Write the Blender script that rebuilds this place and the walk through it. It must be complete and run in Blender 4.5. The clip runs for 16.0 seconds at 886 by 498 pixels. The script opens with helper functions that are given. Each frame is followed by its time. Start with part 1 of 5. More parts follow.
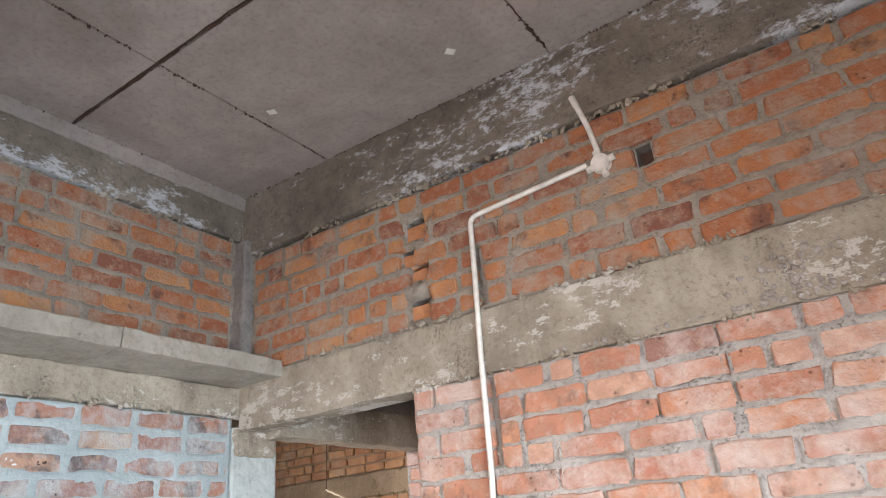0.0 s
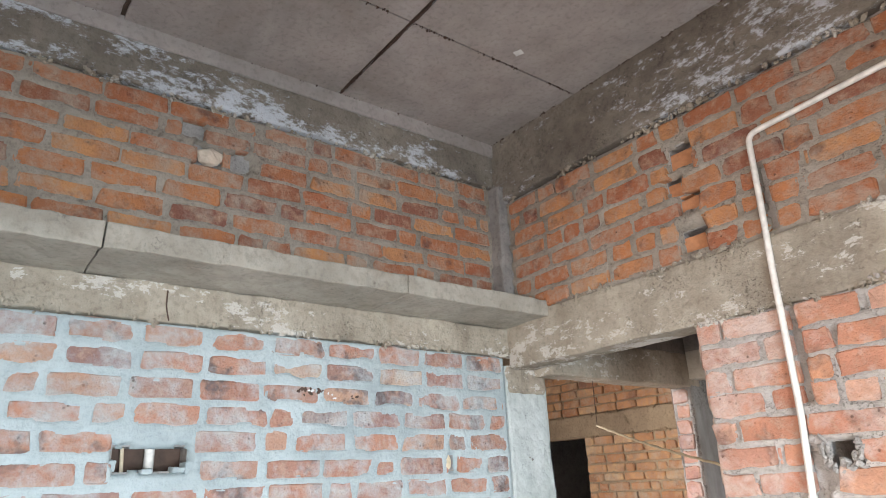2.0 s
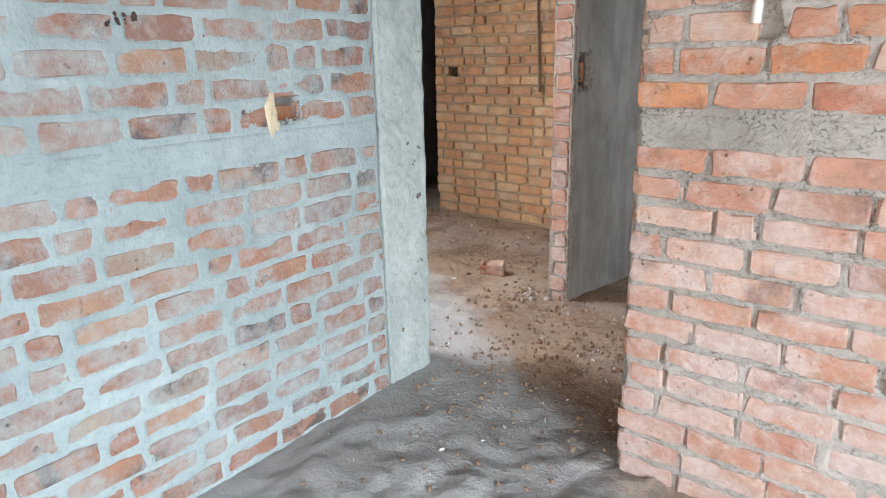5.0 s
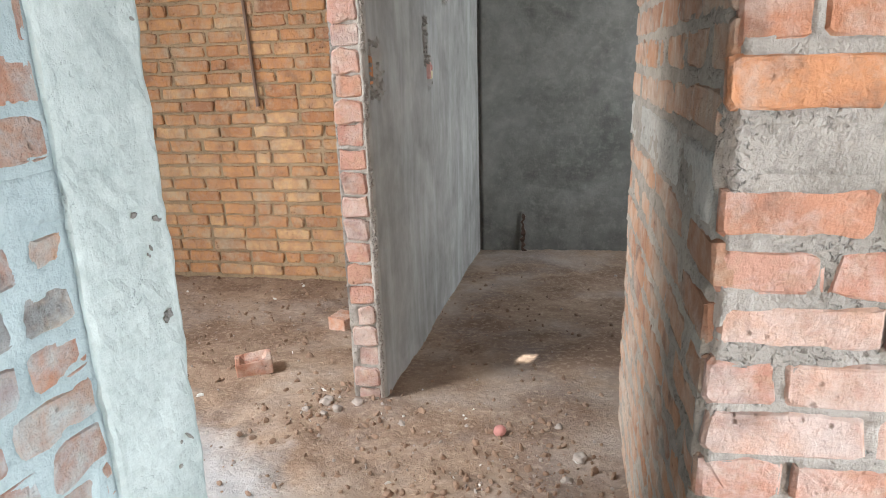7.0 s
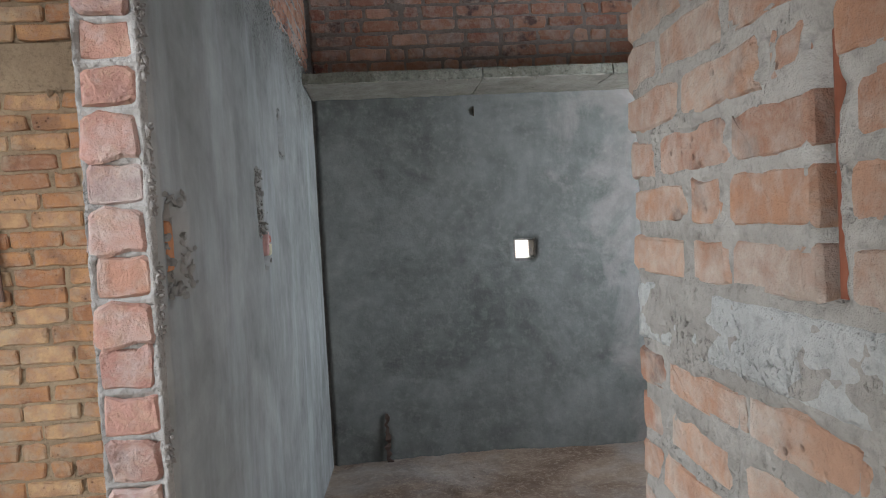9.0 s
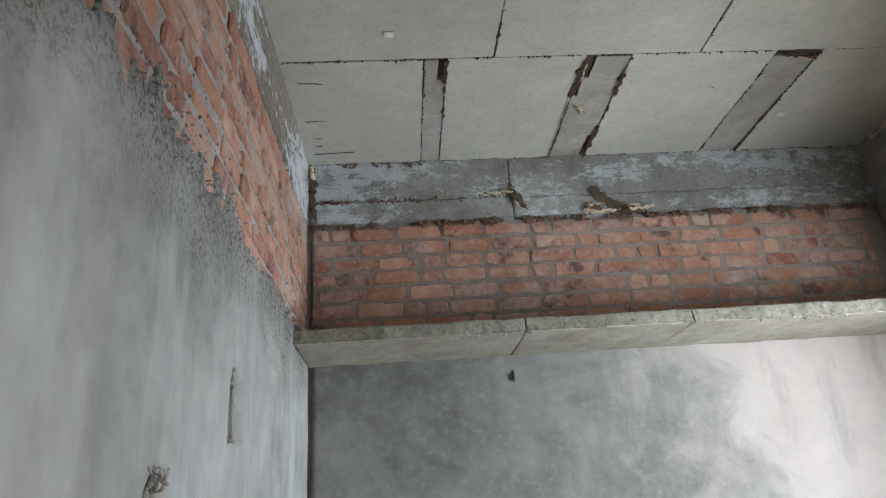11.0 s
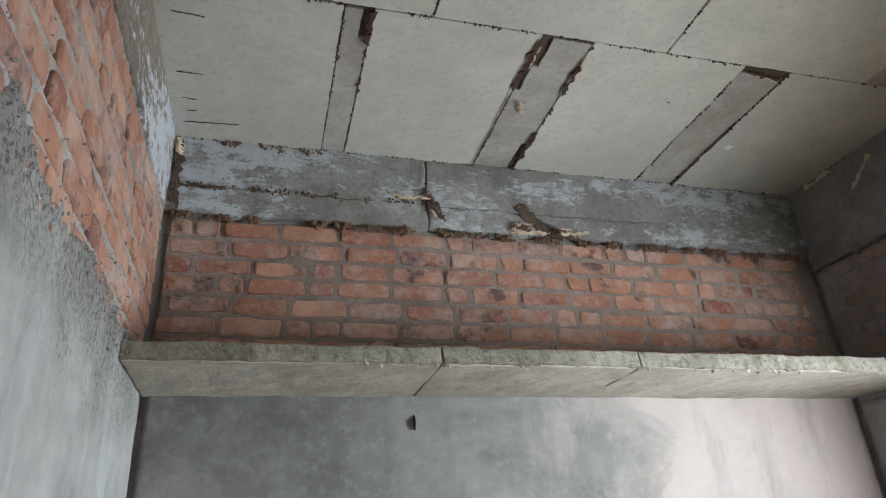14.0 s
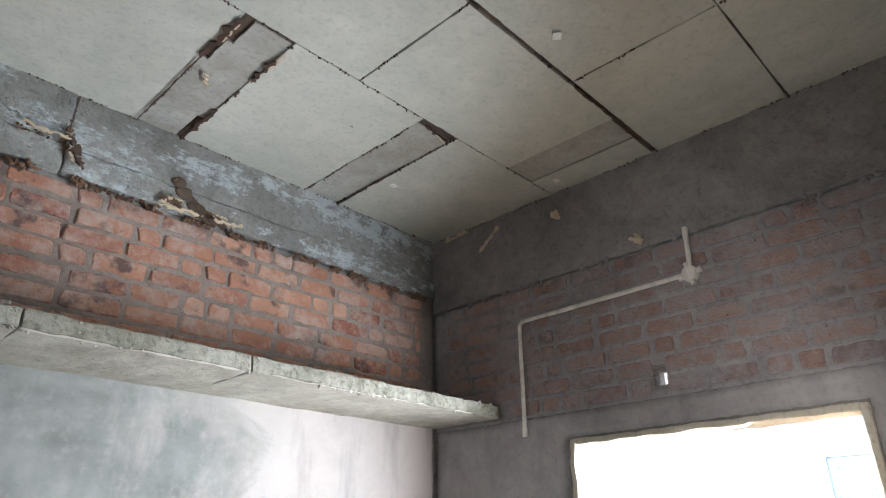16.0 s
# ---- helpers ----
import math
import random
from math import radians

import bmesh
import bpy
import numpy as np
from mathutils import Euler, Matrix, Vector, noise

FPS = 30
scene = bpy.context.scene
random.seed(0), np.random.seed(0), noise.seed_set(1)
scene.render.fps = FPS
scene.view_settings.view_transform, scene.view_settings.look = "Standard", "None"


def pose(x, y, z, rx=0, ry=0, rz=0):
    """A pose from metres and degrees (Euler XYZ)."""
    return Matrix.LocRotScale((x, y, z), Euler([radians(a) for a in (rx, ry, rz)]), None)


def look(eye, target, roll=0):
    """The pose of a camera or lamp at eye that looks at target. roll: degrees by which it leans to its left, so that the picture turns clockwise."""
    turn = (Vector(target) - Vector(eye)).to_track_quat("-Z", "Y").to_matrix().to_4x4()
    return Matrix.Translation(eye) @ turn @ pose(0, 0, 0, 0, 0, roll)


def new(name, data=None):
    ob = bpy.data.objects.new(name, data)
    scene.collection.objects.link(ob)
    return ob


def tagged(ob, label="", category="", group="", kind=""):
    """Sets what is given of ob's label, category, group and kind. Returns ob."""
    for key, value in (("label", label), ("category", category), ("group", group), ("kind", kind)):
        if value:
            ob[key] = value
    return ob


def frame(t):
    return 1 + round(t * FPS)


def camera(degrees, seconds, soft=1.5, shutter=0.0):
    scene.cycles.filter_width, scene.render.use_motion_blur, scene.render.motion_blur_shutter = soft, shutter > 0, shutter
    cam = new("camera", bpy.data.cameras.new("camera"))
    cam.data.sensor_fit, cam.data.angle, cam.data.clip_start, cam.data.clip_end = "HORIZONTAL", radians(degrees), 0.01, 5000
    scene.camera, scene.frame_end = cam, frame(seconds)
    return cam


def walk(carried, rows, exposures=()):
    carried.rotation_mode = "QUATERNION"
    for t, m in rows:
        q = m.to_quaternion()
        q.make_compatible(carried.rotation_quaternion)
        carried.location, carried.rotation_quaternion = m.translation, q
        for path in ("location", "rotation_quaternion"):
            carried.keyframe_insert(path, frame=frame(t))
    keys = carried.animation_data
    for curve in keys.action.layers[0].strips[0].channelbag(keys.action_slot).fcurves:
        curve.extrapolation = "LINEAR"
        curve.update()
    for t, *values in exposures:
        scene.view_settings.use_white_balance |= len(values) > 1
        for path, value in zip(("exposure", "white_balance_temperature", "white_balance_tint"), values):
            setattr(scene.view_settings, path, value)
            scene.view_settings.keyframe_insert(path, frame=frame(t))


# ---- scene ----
cam = camera(68.0, 16.0, 1.0)
EXPOSURES = [(0.0, 2.45, 6700, 16), (1.0, 2.55, 6800, 16), (2.0, 2.5, 6800, 15), (3.0, 2.1, 6700, 11), (3.7, 2.0, 6600, 10), (5.8, 2.1, 6900, 13), (6.6, 2.3, 7000, 13), (7.5, 2.42, 6500, 9), (8.0, 2.38, 6300, 8), (8.4, 2.6, 6000, 7), (9.0, 1.95, 6200, 9), (9.6, 2.65, 6350, 8), (10.0, 2.85, 6300, 7), (12.3, 2.87, 6500, 10), (14.5, 3.02, 6450, 10), (16.0, 3.27, 6250, 10)]
PATH = [
    (0, (-0.083, 0.264, 1.508), (-1.057, 1.818, 2.305), -5.4),
    (0.5, (-0.185, 0.197, 1.511), (-1.452, 1.515, 2.322), -4.8),
    (1, (-0.229, 0.162, 1.525), (-1.67, 1.3, 2.318), -3.4),
    (1.5, (-0.239, 0.155, 1.526), (-1.706, 1.271, 2.301), -2.7),
    (2, (-0.244, 0.16, 1.515), (-1.734, 1.309, 2.193), -2.6),
    (2.5, (-0.272, 0.172, 1.485), (-1.803, 1.38, 1.925), -2.2),
    (3, (-0.284, 0.189, 1.455), (-1.822, 1.46, 1.6), -1.4),
    (3.5, (-0.298, 0.202, 1.429), (-1.806, 1.511, 1.318), -1.8),
    (3.7, (-0.303, 0.201, 1.414), (-1.793, 1.509, 1.149), -1.8),
    (5.8, (-1.22, 0.795, 1.295), (-2.252, 2.399, 0.692), -1.9),
    (6, (-1.314, 0.873, 1.281), (-2.285, 2.513, 0.676), -2.1),
    (6.5, (-1.524, 1.137, 1.275), (-2.233, 2.911, 0.682), -2.1),
    (7, (-1.743, 1.353, 1.263), (-2.107, 3.241, 0.71), -1.8),
    (7.5, (-1.918, 1.534, 1.26), (-2.046, 3.44, 0.666), -2.0),
    (8, (-1.963, 1.836, 1.221), (-1.998, 3.703, 0.503), -0.9),
    (8.5, (-1.983, 2.107, 1.217), (-1.98, 4.008, 0.596), -2.1),
    (9, (-2.001, 2.329, 1.253), (-1.833, 4.321, 1.174), -3.1),
    (9.5, (-2.024, 2.526, 1.321), (-1.837, 4.479, 1.708), -4.4),
    (10, (-1.967, 2.81, 1.341), (-1.846, 4.733, 1.877), -4.3),
    (10.2, (-1.946, 2.876, 1.342), (-1.872, 4.785, 1.934), -4.3),
    (12.3, (-1.982, 3.734, 1.43), (-1.717, 5.549, 2.228), -4.0),
    (12.5, (-1.967, 3.749, 1.449), (-1.721, 5.568, 2.245), -4.5),
    (13, (-1.983, 3.822, 1.433), (-1.685, 5.597, 2.305), -5.7),
    (13.5, (-2.002, 3.876, 1.463), (-1.616, 5.634, 2.336), -4.9),
    (14, (-1.994, 3.886, 1.453), (-1.489, 5.623, 2.308), -3.5),
    (14.5, (-1.978, 3.888, 1.454), (-1.291, 5.571, 2.286), -2.4),
    (15, (-1.963, 3.885, 1.472), (-1.085, 5.491, 2.278), -2.1),
    (15.5, (-1.911, 3.868, 1.474), (-0.81, 5.329, 2.28), -1.2),
    (16, (-1.885, 3.846, 1.467), (-0.563, 5.102, 2.288), -0.7),
]
walk(cam, [(t, look(eye, target, roll)) for t, eye, target, roll in PATH], EXPOSURES)

# ---- world, sun and daylight ----
world = bpy.data.worlds.new("world")
scene.world = world
world.use_nodes = True
wn, wl = world.node_tree.nodes, world.node_tree.links
wn.clear()
sky = wn.new("ShaderNodeTexSky")
sky.sky_type, sky.sun_disc = "NISHITA", False
SUN_WAY = Vector((0.75, 2.38, 1.10)).normalized()          # towards the sun
sky.sun_elevation = math.asin(SUN_WAY.z)
sky.sun_rotation = math.atan2(SUN_WAY.x, SUN_WAY.y)
sky.altitude, sky.dust_density = 100, 2.0
bg, out = wn.new("ShaderNodeBackground"), wn.new("ShaderNodeOutputWorld")
bg.inputs["Strength"].default_value = 0.15
wl.new(sky.outputs[0], bg.inputs[0])
wl.new(bg.outputs[0], out.inputs[0])

sun = new("sun", bpy.data.lights.new("sun", "SUN"))
sun.data.energy, sun.data.angle, sun.data.color = 4.0, radians(0.5), (1.0, 0.93, 0.82)
sun.matrix_world = look((0, 0, 8), Vector((0, 0, 8)) - SUN_WAY)


def daylight(name, eye, target, width, height, power, colour, spread):
    """The sky's light in an opening."""
    lamp = new(name, bpy.data.lights.new(name, "AREA"))
    lamp.data.shape, lamp.data.size, lamp.data.size_y = "RECTANGLE", width, height
    lamp.data.energy, lamp.data.color = power, colour
    lamp.data.spread = radians(spread)
    lamp.matrix_world = look(eye, target)
    return lamp


daylight("daylight_door", (1.70, 0.15, 0.95), (-2.2, 1.0, -0.5), 1.4, 1.6, 29, (0.71, 0.88, 1.0), 110)
daylight("daylight_side", (-0.1, -2.44, 1.35), (-0.9, 2.28, 0.7), 1.2, 1.2, 7, (1.0, 0.86, 0.77), 78)
daylight("daylight_bedroom", (0.86, 4.94, 1.38), (-0.75, 6.0, 1.3), 1.15, 1.0, 12.5, (0.85, 0.92, 1.0), 135)
daylight("daylight_hall", (-6.46, 1.8, 0.95), (-2.4, 2.7, 0.4), 1.1, 1.9, 22, (1.0, 0.95, 0.90), 150)
# unseen lamp added above the hall to draw the partition's shadow on the floor
daylight("added_hall_toplight", (-4.75, 1.6, 3.2), (-2.4, 3.6, 0.0), 0.8, 0.8, 16, (0.90, 0.95, 1.0), 110)

# ---- materials ----


class Nodes:
    """A small hand for node trees."""

    def __init__(self, name):
        self.mat = bpy.data.materials.new(name)
        self.mat.use_nodes = True
        self.nodes, self.links = self.mat.node_tree.nodes, self.mat.node_tree.links
        self.bsdf = self.nodes["Principled BSDF"]
        self.place = self.nodes.new("ShaderNodeNewGeometry").outputs["Position"]

    def put(self, socket, value):
        if isinstance(value, bpy.types.NodeSocket):
            self.links.new(value, socket)
        else:
            socket.default_value = value

    def noise(self, scale, detail=4.0, rough=0.55, vector=None, warp=0.0):
        n = self.nodes.new("ShaderNodeTexNoise")
        n.inputs["Scale"].default_value, n.inputs["Detail"].default_value = scale, detail
        n.inputs["Roughness"].default_value, n.inputs["Distortion"].default_value = rough, warp
        self.links.new(vector or self.place, n.inputs["Vector"])
        return n.outputs["Fac"]

    def cells(self, scale):
        n = self.nodes.new("ShaderNodeTexVoronoi")
        n.inputs["Scale"].default_value = scale
        self.links.new(self.place, n.inputs["Vector"])
        return n.outputs["Distance"]

    def stretched(self, sx, sy, sz, shift=0.0):
        n = self.nodes.new("ShaderNodeMapping")
        n.inputs["Scale"].default_value = (sx, sy, sz)
        n.inputs["Location"].default_value = (shift, shift, shift)
        self.links.new(self.place, n.inputs["Vector"])
        return n.outputs[0]

    def ramp(self, fac, stops):
        n = self.nodes.new("ShaderNodeValToRGB")
        el = n.color_ramp.elements
        while len(el) < len(stops):
            el.new(0.5)
        for e, (p, c) in zip(el, stops):
            e.position = p
            e.color = (*c, 1) if isinstance(c, tuple) else (c, c, c, 1)
        self.links.new(fac, n.inputs[0])
        return n.outputs[0]

    def mix(self, fac, a, b, mode="MIX"):
        n = self.nodes.new("ShaderNodeMix")
        n.data_type, n.blend_type = "RGBA", mode
        self.put(n.inputs[0], fac)
        for i, v in ((6, a), (7, b)):
            self.put(n.inputs[i], (*v, 1) if isinstance(v, tuple) else v)
        return n.outputs[2]

    def math(self, op, a, b=0.5, c=None):
        n = self.nodes.new("ShaderNodeMath")
        n.operation = op
        for i, v in enumerate((a, b) if c is None else (a, b, c)):
            self.put(n.inputs[i], v)
        return n.outputs[0]

    def bump(self, height, strength, distance):
        n = self.nodes.new("ShaderNodeBump")
        n.inputs["Strength"].default_value, n.inputs["Distance"].default_value = strength, distance
        self.links.new(height, n.inputs["Height"])
        self.links.new(n.outputs[0], self.bsdf.inputs["Normal"])

    def done(self, colour, rough=0.9, metal=0.0, spec=0.3):
        self.put(self.bsdf.inputs["Base Color"], (*colour, 1) if isinstance(colour, tuple) else colour)
        self.put(self.bsdf.inputs["Roughness"], rough)
        self.bsdf.inputs["Metallic"].default_value = metal
        self.bsdf.inputs["Specular IOR Level"].default_value = spec
        return self.mat


def brick_material(name, reds, cement, smear, per_island=False, grime=0.25, dust=0.08):
    """Fired clay with cement smeared over it: reds is a list of (position, colour) picked at random for each brick."""
    k = Nodes(name)
    if per_island:
        pick = k.nodes.new("ShaderNodeNewGeometry").outputs["Random Per Island"]
    else:
        pick = k.nodes.new("ShaderNodeObjectInfo").outputs["Random"]
    clay = k.ramp(pick, reds)
    clay = k.mix(k.ramp(k.noise(11, 5, 0.65), [(0.40, 0.0), (0.70, 0.7)]), clay, (0.24, 0.09, 0.055))
    clay = k.mix(k.ramp(k.noise(22, 6, 0.7), [(0.48, 0.0), (0.68, 0.7)]), clay, (0.50, 0.32, 0.22))
    clay = k.mix(k.ramp(k.noise(6.5, 4, 0.6), [(0.575, 0.0), (0.66, grime)]), clay, (0.075, 0.05, 0.05))
    cover = k.math("ADD", k.noise(20, 8, 0.68, warp=0.3), k.math("MULTIPLY", k.noise(4.2, 4, 0.55), 1.2))
    cover = k.ramp(k.math("MULTIPLY", cover, 0.5), [(0.50 - smear, 0.0), (0.59 - smear, 0.42), (0.70 - smear, 0.86)])
    wash = k.mix(k.noise(40, 3), tuple(c * 0.85 for c in cement), tuple(min(1, c * 1.25) for c in cement))
    colour = k.mix(cover, k.mix(dust, clay, cement), wash)
    holes = k.math("MULTIPLY", k.ramp(k.cells(42), [(0.10, 1.0), (0.24, 0.0)]), k.ramp(k.noise(13, 3), [(0.56, 0.0), (0.66, 0.8)]))
    colour = k.mix(k.math("MULTIPLY", holes, 0.7), colour, (0.10, 0.055, 0.04))
    pits = k.math("ADD", k.noise(70, 6, 0.7), k.math("MULTIPLY", k.noise(18, 4), 1.3))
    k.bump(k.math("SUBTRACT", pits, k.math("MULTIPLY", holes, 0.8)), 1.0, 0.009)
    return k.done(colour, 0.93, spec=0.2)


def cement_material(name, dark, light, bump=0.006, chalk=0.0, chalk_colour=(0.60, 0.64, 0.68), scale=1.0, speck=0.35, drips=0.0, voids=0.0):
    """Cement mortar, plaster or cast concrete, mottled at two scales, with chalky salts where it has them."""
    k = Nodes(name)
    blot = k.math("ADD", k.noise(1.7 * scale, 5, 0.6, warp=0.6), k.math("MULTIPLY", k.noise(11 * scale, 5, 0.6), 0.5))
    colour = k.mix(k.ramp(blot, [(0.55, 0.0), (0.98, 1.0)]), dark, light)
    colour = k.mix(k.ramp(k.noise(48, 4, 0.6), [(0.30, speck), (0.5, 0.0)]), colour, tuple(c * 0.4 for c in dark))
    if drips:
        run = k.noise(7, 5, 0.6, k.stretched(1.0, 1.0, 0.16))
        colour = k.mix(k.ramp(run, [(0.52, 0.0), (0.72, drips)]), colour, tuple(c * 0.55 for c in dark))
    if chalk:
        salts = k.math("ADD", k.noise(19, 8, 0.78, k.stretched(0.7, 0.7, 1.3)), k.math("MULTIPLY", k.noise(2.6, 3, 0.5, k.stretched(0.6, 0.6, 1.8)), 0.8))
        colour = k.mix(k.ramp(salts, [(1.06 - chalk, 0.0), (1.16 - chalk, 0.8)]), colour, chalk_colour)
    relief = k.math("ADD", k.noise(75, 5, 0.7), k.math("MULTIPLY", k.noise(14, 5, 0.65), 1.6))
    if voids:
        gaps = k.math("MULTIPLY", k.ramp(k.noise(95, 3, 0.6, warp=0.4), [(0.34, 1.0), (0.45, 0.0)]), k.ramp(k.noise(9, 4, 0.6), [(0.58 - voids * 0.15, 0.0), (0.72 - voids * 0.15, 1.0)]))
        colour = k.mix(k.math("MULTIPLY", gaps, 0.45), colour, tuple(c * 0.4 for c in dark))
        relief = k.math("SUBTRACT", relief, k.math("MULTIPLY", gaps, 1.2))
    k.bump(relief, 0.8, bump)
    return k.done(colour, 0.92, spec=0.2)


REDS_FRONT = [(0.0, (0.36, 0.14, 0.085)), (0.22, (0.47, 0.20, 0.11)), (0.40, (0.33, 0.14, 0.095)), (0.55, (0.50, 0.27, 0.16)), (0.68, (0.26, 0.125, 0.105)), (0.80, (0.42, 0.18, 0.105)), (0.90, (0.16, 0.10, 0.10)), (1.0, (0.54, 0.43, 0.32))]
REDS_UPPER = [(0.0, (0.34, 0.115, 0.06)), (0.25, (0.50, 0.20, 0.08)), (0.45, (0.37, 0.13, 0.065)), (0.7, (0.54, 0.26, 0.11)), (0.85, (0.43, 0.16, 0.07)), (1.0, (0.22, 0.095, 0.07))]
REDS_DOOR = [(0.0, (0.43, 0.165, 0.10)), (0.25, (0.58, 0.27, 0.16)), (0.45, (0.46, 0.18, 0.115)), (0.65, (0.62, 0.37, 0.265)), (0.8, (0.60, 0.245, 0.10)), (0.9, (0.50, 0.22, 0.14)), (1.0, (0.28, 0.15, 0.125))]
REDS_END = [(0.0, (0.40, 0.20, 0.16)), (0.3, (0.50, 0.27, 0.21)), (0.5, (0.35, 0.19, 0.175)), (0.75, (0.55, 0.28, 0.18)), (0.9, (0.22, 0.155, 0.165)), (1.0, (0.47, 0.29, 0.25))]
REDS_JAMB = [(0.0, (0.46, 0.19, 0.125)), (0.25, (0.57, 0.29, 0.20)), (0.45, (0.49, 0.205, 0.14)), (0.65, (0.61, 0.39, 0.30)), (0.8, (0.55, 0.235, 0.13)), (0.9, (0.50, 0.24, 0.165)), (1.0, (0.31, 0.17, 0.14))]
REDS_PIER = [(0.0, (0.36, 0.17, 0.10)), (0.25, (0.47, 0.235, 0.125)), (0.45, (0.40, 0.185, 0.11)), (0.7, (0.52, 0.30, 0.19)), (0.9, (0.43, 0.22, 0.13)), (1.0, (0.26, 0.145, 0.115))]
REDS_ORANGE = [(0.0, (0.44, 0.20, 0.09)), (0.25, (0.58, 0.32, 0.15)), (0.5, (0.49, 0.235, 0.105)), (0.75, (0.61, 0.40, 0.22)), (0.9, (0.53, 0.27, 0.12)), (1.0, (0.34, 0.165, 0.095))]
REDS_LOFT = [(0.0, (0.33, 0.14, 0.09)), (0.25, (0.47, 0.235, 0.15)), (0.45, (0.28, 0.105, 0.075)), (0.65, (0.58, 0.34, 0.24)), (0.8, (0.41, 0.19, 0.115)), (0.9, (0.19, 0.095, 0.085)), (1.0, (0.50, 0.27, 0.17))]
PALE = (0.40, 0.43, 0.43)
brick_sets = {}
for kind, reds, cement, smear, grime, dust in (
        ("front", REDS_FRONT, PALE, 0.012, 0.85, 0.16), ("upper", REDS_UPPER, (0.36, 0.30, 0.24), -0.03, 0.6, 0.03),
        ("door", REDS_DOOR, (0.55, 0.45, 0.40), 0.0, 0.5, 0.07), ("jamb", REDS_JAMB, (0.57, 0.48, 0.45), 0.034, 0.5, 0.14), ("orange", REDS_ORANGE, (0.42, 0.35, 0.26), -0.04, 0.35, 0.08),
        ("pier", REDS_PIER, (0.47, 0.41, 0.355), 0.026, 0.7, 0.16), ("end", REDS_END, (0.46, 0.40, 0.37), 0.0, 0.5, 0.12),
        # darker copy of the loft bricks, greyed over for the window's glare
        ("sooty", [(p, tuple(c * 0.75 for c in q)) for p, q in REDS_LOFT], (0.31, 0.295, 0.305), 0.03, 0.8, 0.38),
        ("loft", REDS_LOFT, (0.44, 0.36, 0.31), -0.022, 0.85, 0.05)):
    brick_sets[kind] = (brick_material("brick_" + kind, reds, cement, smear, False, grime, dust), brick_material("brickwork_" + kind, reds, cement, smear, True, grime, dust))
mortar_pale = cement_material("mortar_pale", (0.295, 0.35, 0.357), (0.45, 0.515, 0.522), 0.006, speck=0.2)
mortar_grey = cement_material("mortar_grey", (0.25, 0.235, 0.22), (0.43, 0.41, 0.385), 0.009, voids=0.6)
mortar_pier = cement_material("mortar_pier", (0.27, 0.25, 0.225), (0.47, 0.44, 0.40), 0.010, 0.05, (0.50, 0.48, 0.45), voids=0.5)
mortar_jamb = cement_material("mortar_jamb", (0.31, 0.285, 0.26), (0.53, 0.49, 0.455), 0.012, voids=0.8)
mortar_far = cement_material("mortar_far", (0.18, 0.145, 0.125), (0.34, 0.285, 0.25), 0.008, voids=0.3)
mortar_upper = cement_material("mortar_upper", (0.22, 0.19, 0.155), (0.39, 0.345, 0.29), 0.010, voids=0.4)
mortar_tan = cement_material("mortar_tan", (0.26, 0.19, 0.125), (0.42, 0.32, 0.21), 0.009, voids=0.3)
mortar_dark = cement_material("mortar_dark", (0.17, 0.155, 0.145), (0.31, 0.29, 0.27), 0.008)
# window wall's mortar, plaster and beam tones are lifted to paint the window's glare
mortar_sooty_glare = cement_material("mortar_sooty_glare", (0.23, 0.22, 0.225), (0.40, 0.38, 0.38), 0.008)
plaster_sooty_glare = cement_material("plaster_sooty_glare", (0.26, 0.245, 0.245), (0.42, 0.395, 0.39), 0.0025, speck=0.2, drips=0.4)
plaster_smooth = cement_material("plaster_smooth", (0.205, 0.203, 0.193), (0.35, 0.347, 0.333), 0.002, speck=0.15, drips=0.3)
plaster_pale = cement_material("plaster_pale", (0.38, 0.42, 0.405), (0.56, 0.60, 0.58), 0.004, speck=0.2, drips=0.3, scale=2.2, voids=0.25)
concrete_band = cement_material("concrete_band", (0.37, 0.37, 0.355), (0.55, 0.55, 0.53), 0.011, 0.03, voids=0.6)
concrete_lintel = cement_material("concrete_lintel", (0.26, 0.22, 0.17), (0.46, 0.41, 0.33), 0.008, 0.07, (0.56, 0.53, 0.48), drips=0.5, voids=0.35)
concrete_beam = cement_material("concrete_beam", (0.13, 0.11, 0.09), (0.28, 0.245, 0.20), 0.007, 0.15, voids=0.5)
concrete_far = cement_material("concrete_far", (0.17, 0.165, 0.15), (0.335, 0.335, 0.315), 0.009, 0.15, (0.50, 0.54, 0.57), drips=0.4, voids=0.7)
concrete_edge = cement_material("concrete_edge", (0.13, 0.122, 0.09), (0.33, 0.315, 0.265), 0.008, speck=0.6, scale=2.5)
concrete_sooty_glare = cement_material("concrete_sooty_glare", (0.19, 0.18, 0.18), (0.37, 0.35, 0.33), 0.007, 0.05, (0.40, 0.41, 0.42))
concrete_shelf = cement_material("concrete_shelf", (0.26, 0.235, 0.195), (0.44, 0.41, 0.35), 0.004, speck=0.3, drips=0.3, voids=0.25)
concrete_loft = cement_material("concrete_loft", (0.36, 0.33, 0.27), (0.53, 0.50, 0.43), 0.004, speck=0.2)
ceiling_front = cement_material("ceiling_front", (0.285, 0.25, 0.228), (0.44, 0.395, 0.37), 0.0012, scale=0.9, speck=0.3)
ceiling_back = cement_material("ceiling_back", (0.40, 0.40, 0.35), (0.52, 0.515, 0.455), 0.0012, scale=0.9, speck=0.22)
ceiling_patch = cement_material("ceiling_patch", (0.25, 0.235, 0.20), (0.42, 0.41, 0.38), 0.003, 0.03, speck=0.3)
groove_dark = cement_material("groove_dark", (0.06, 0.045, 0.035), (0.14, 0.10, 0.075), 0.006)



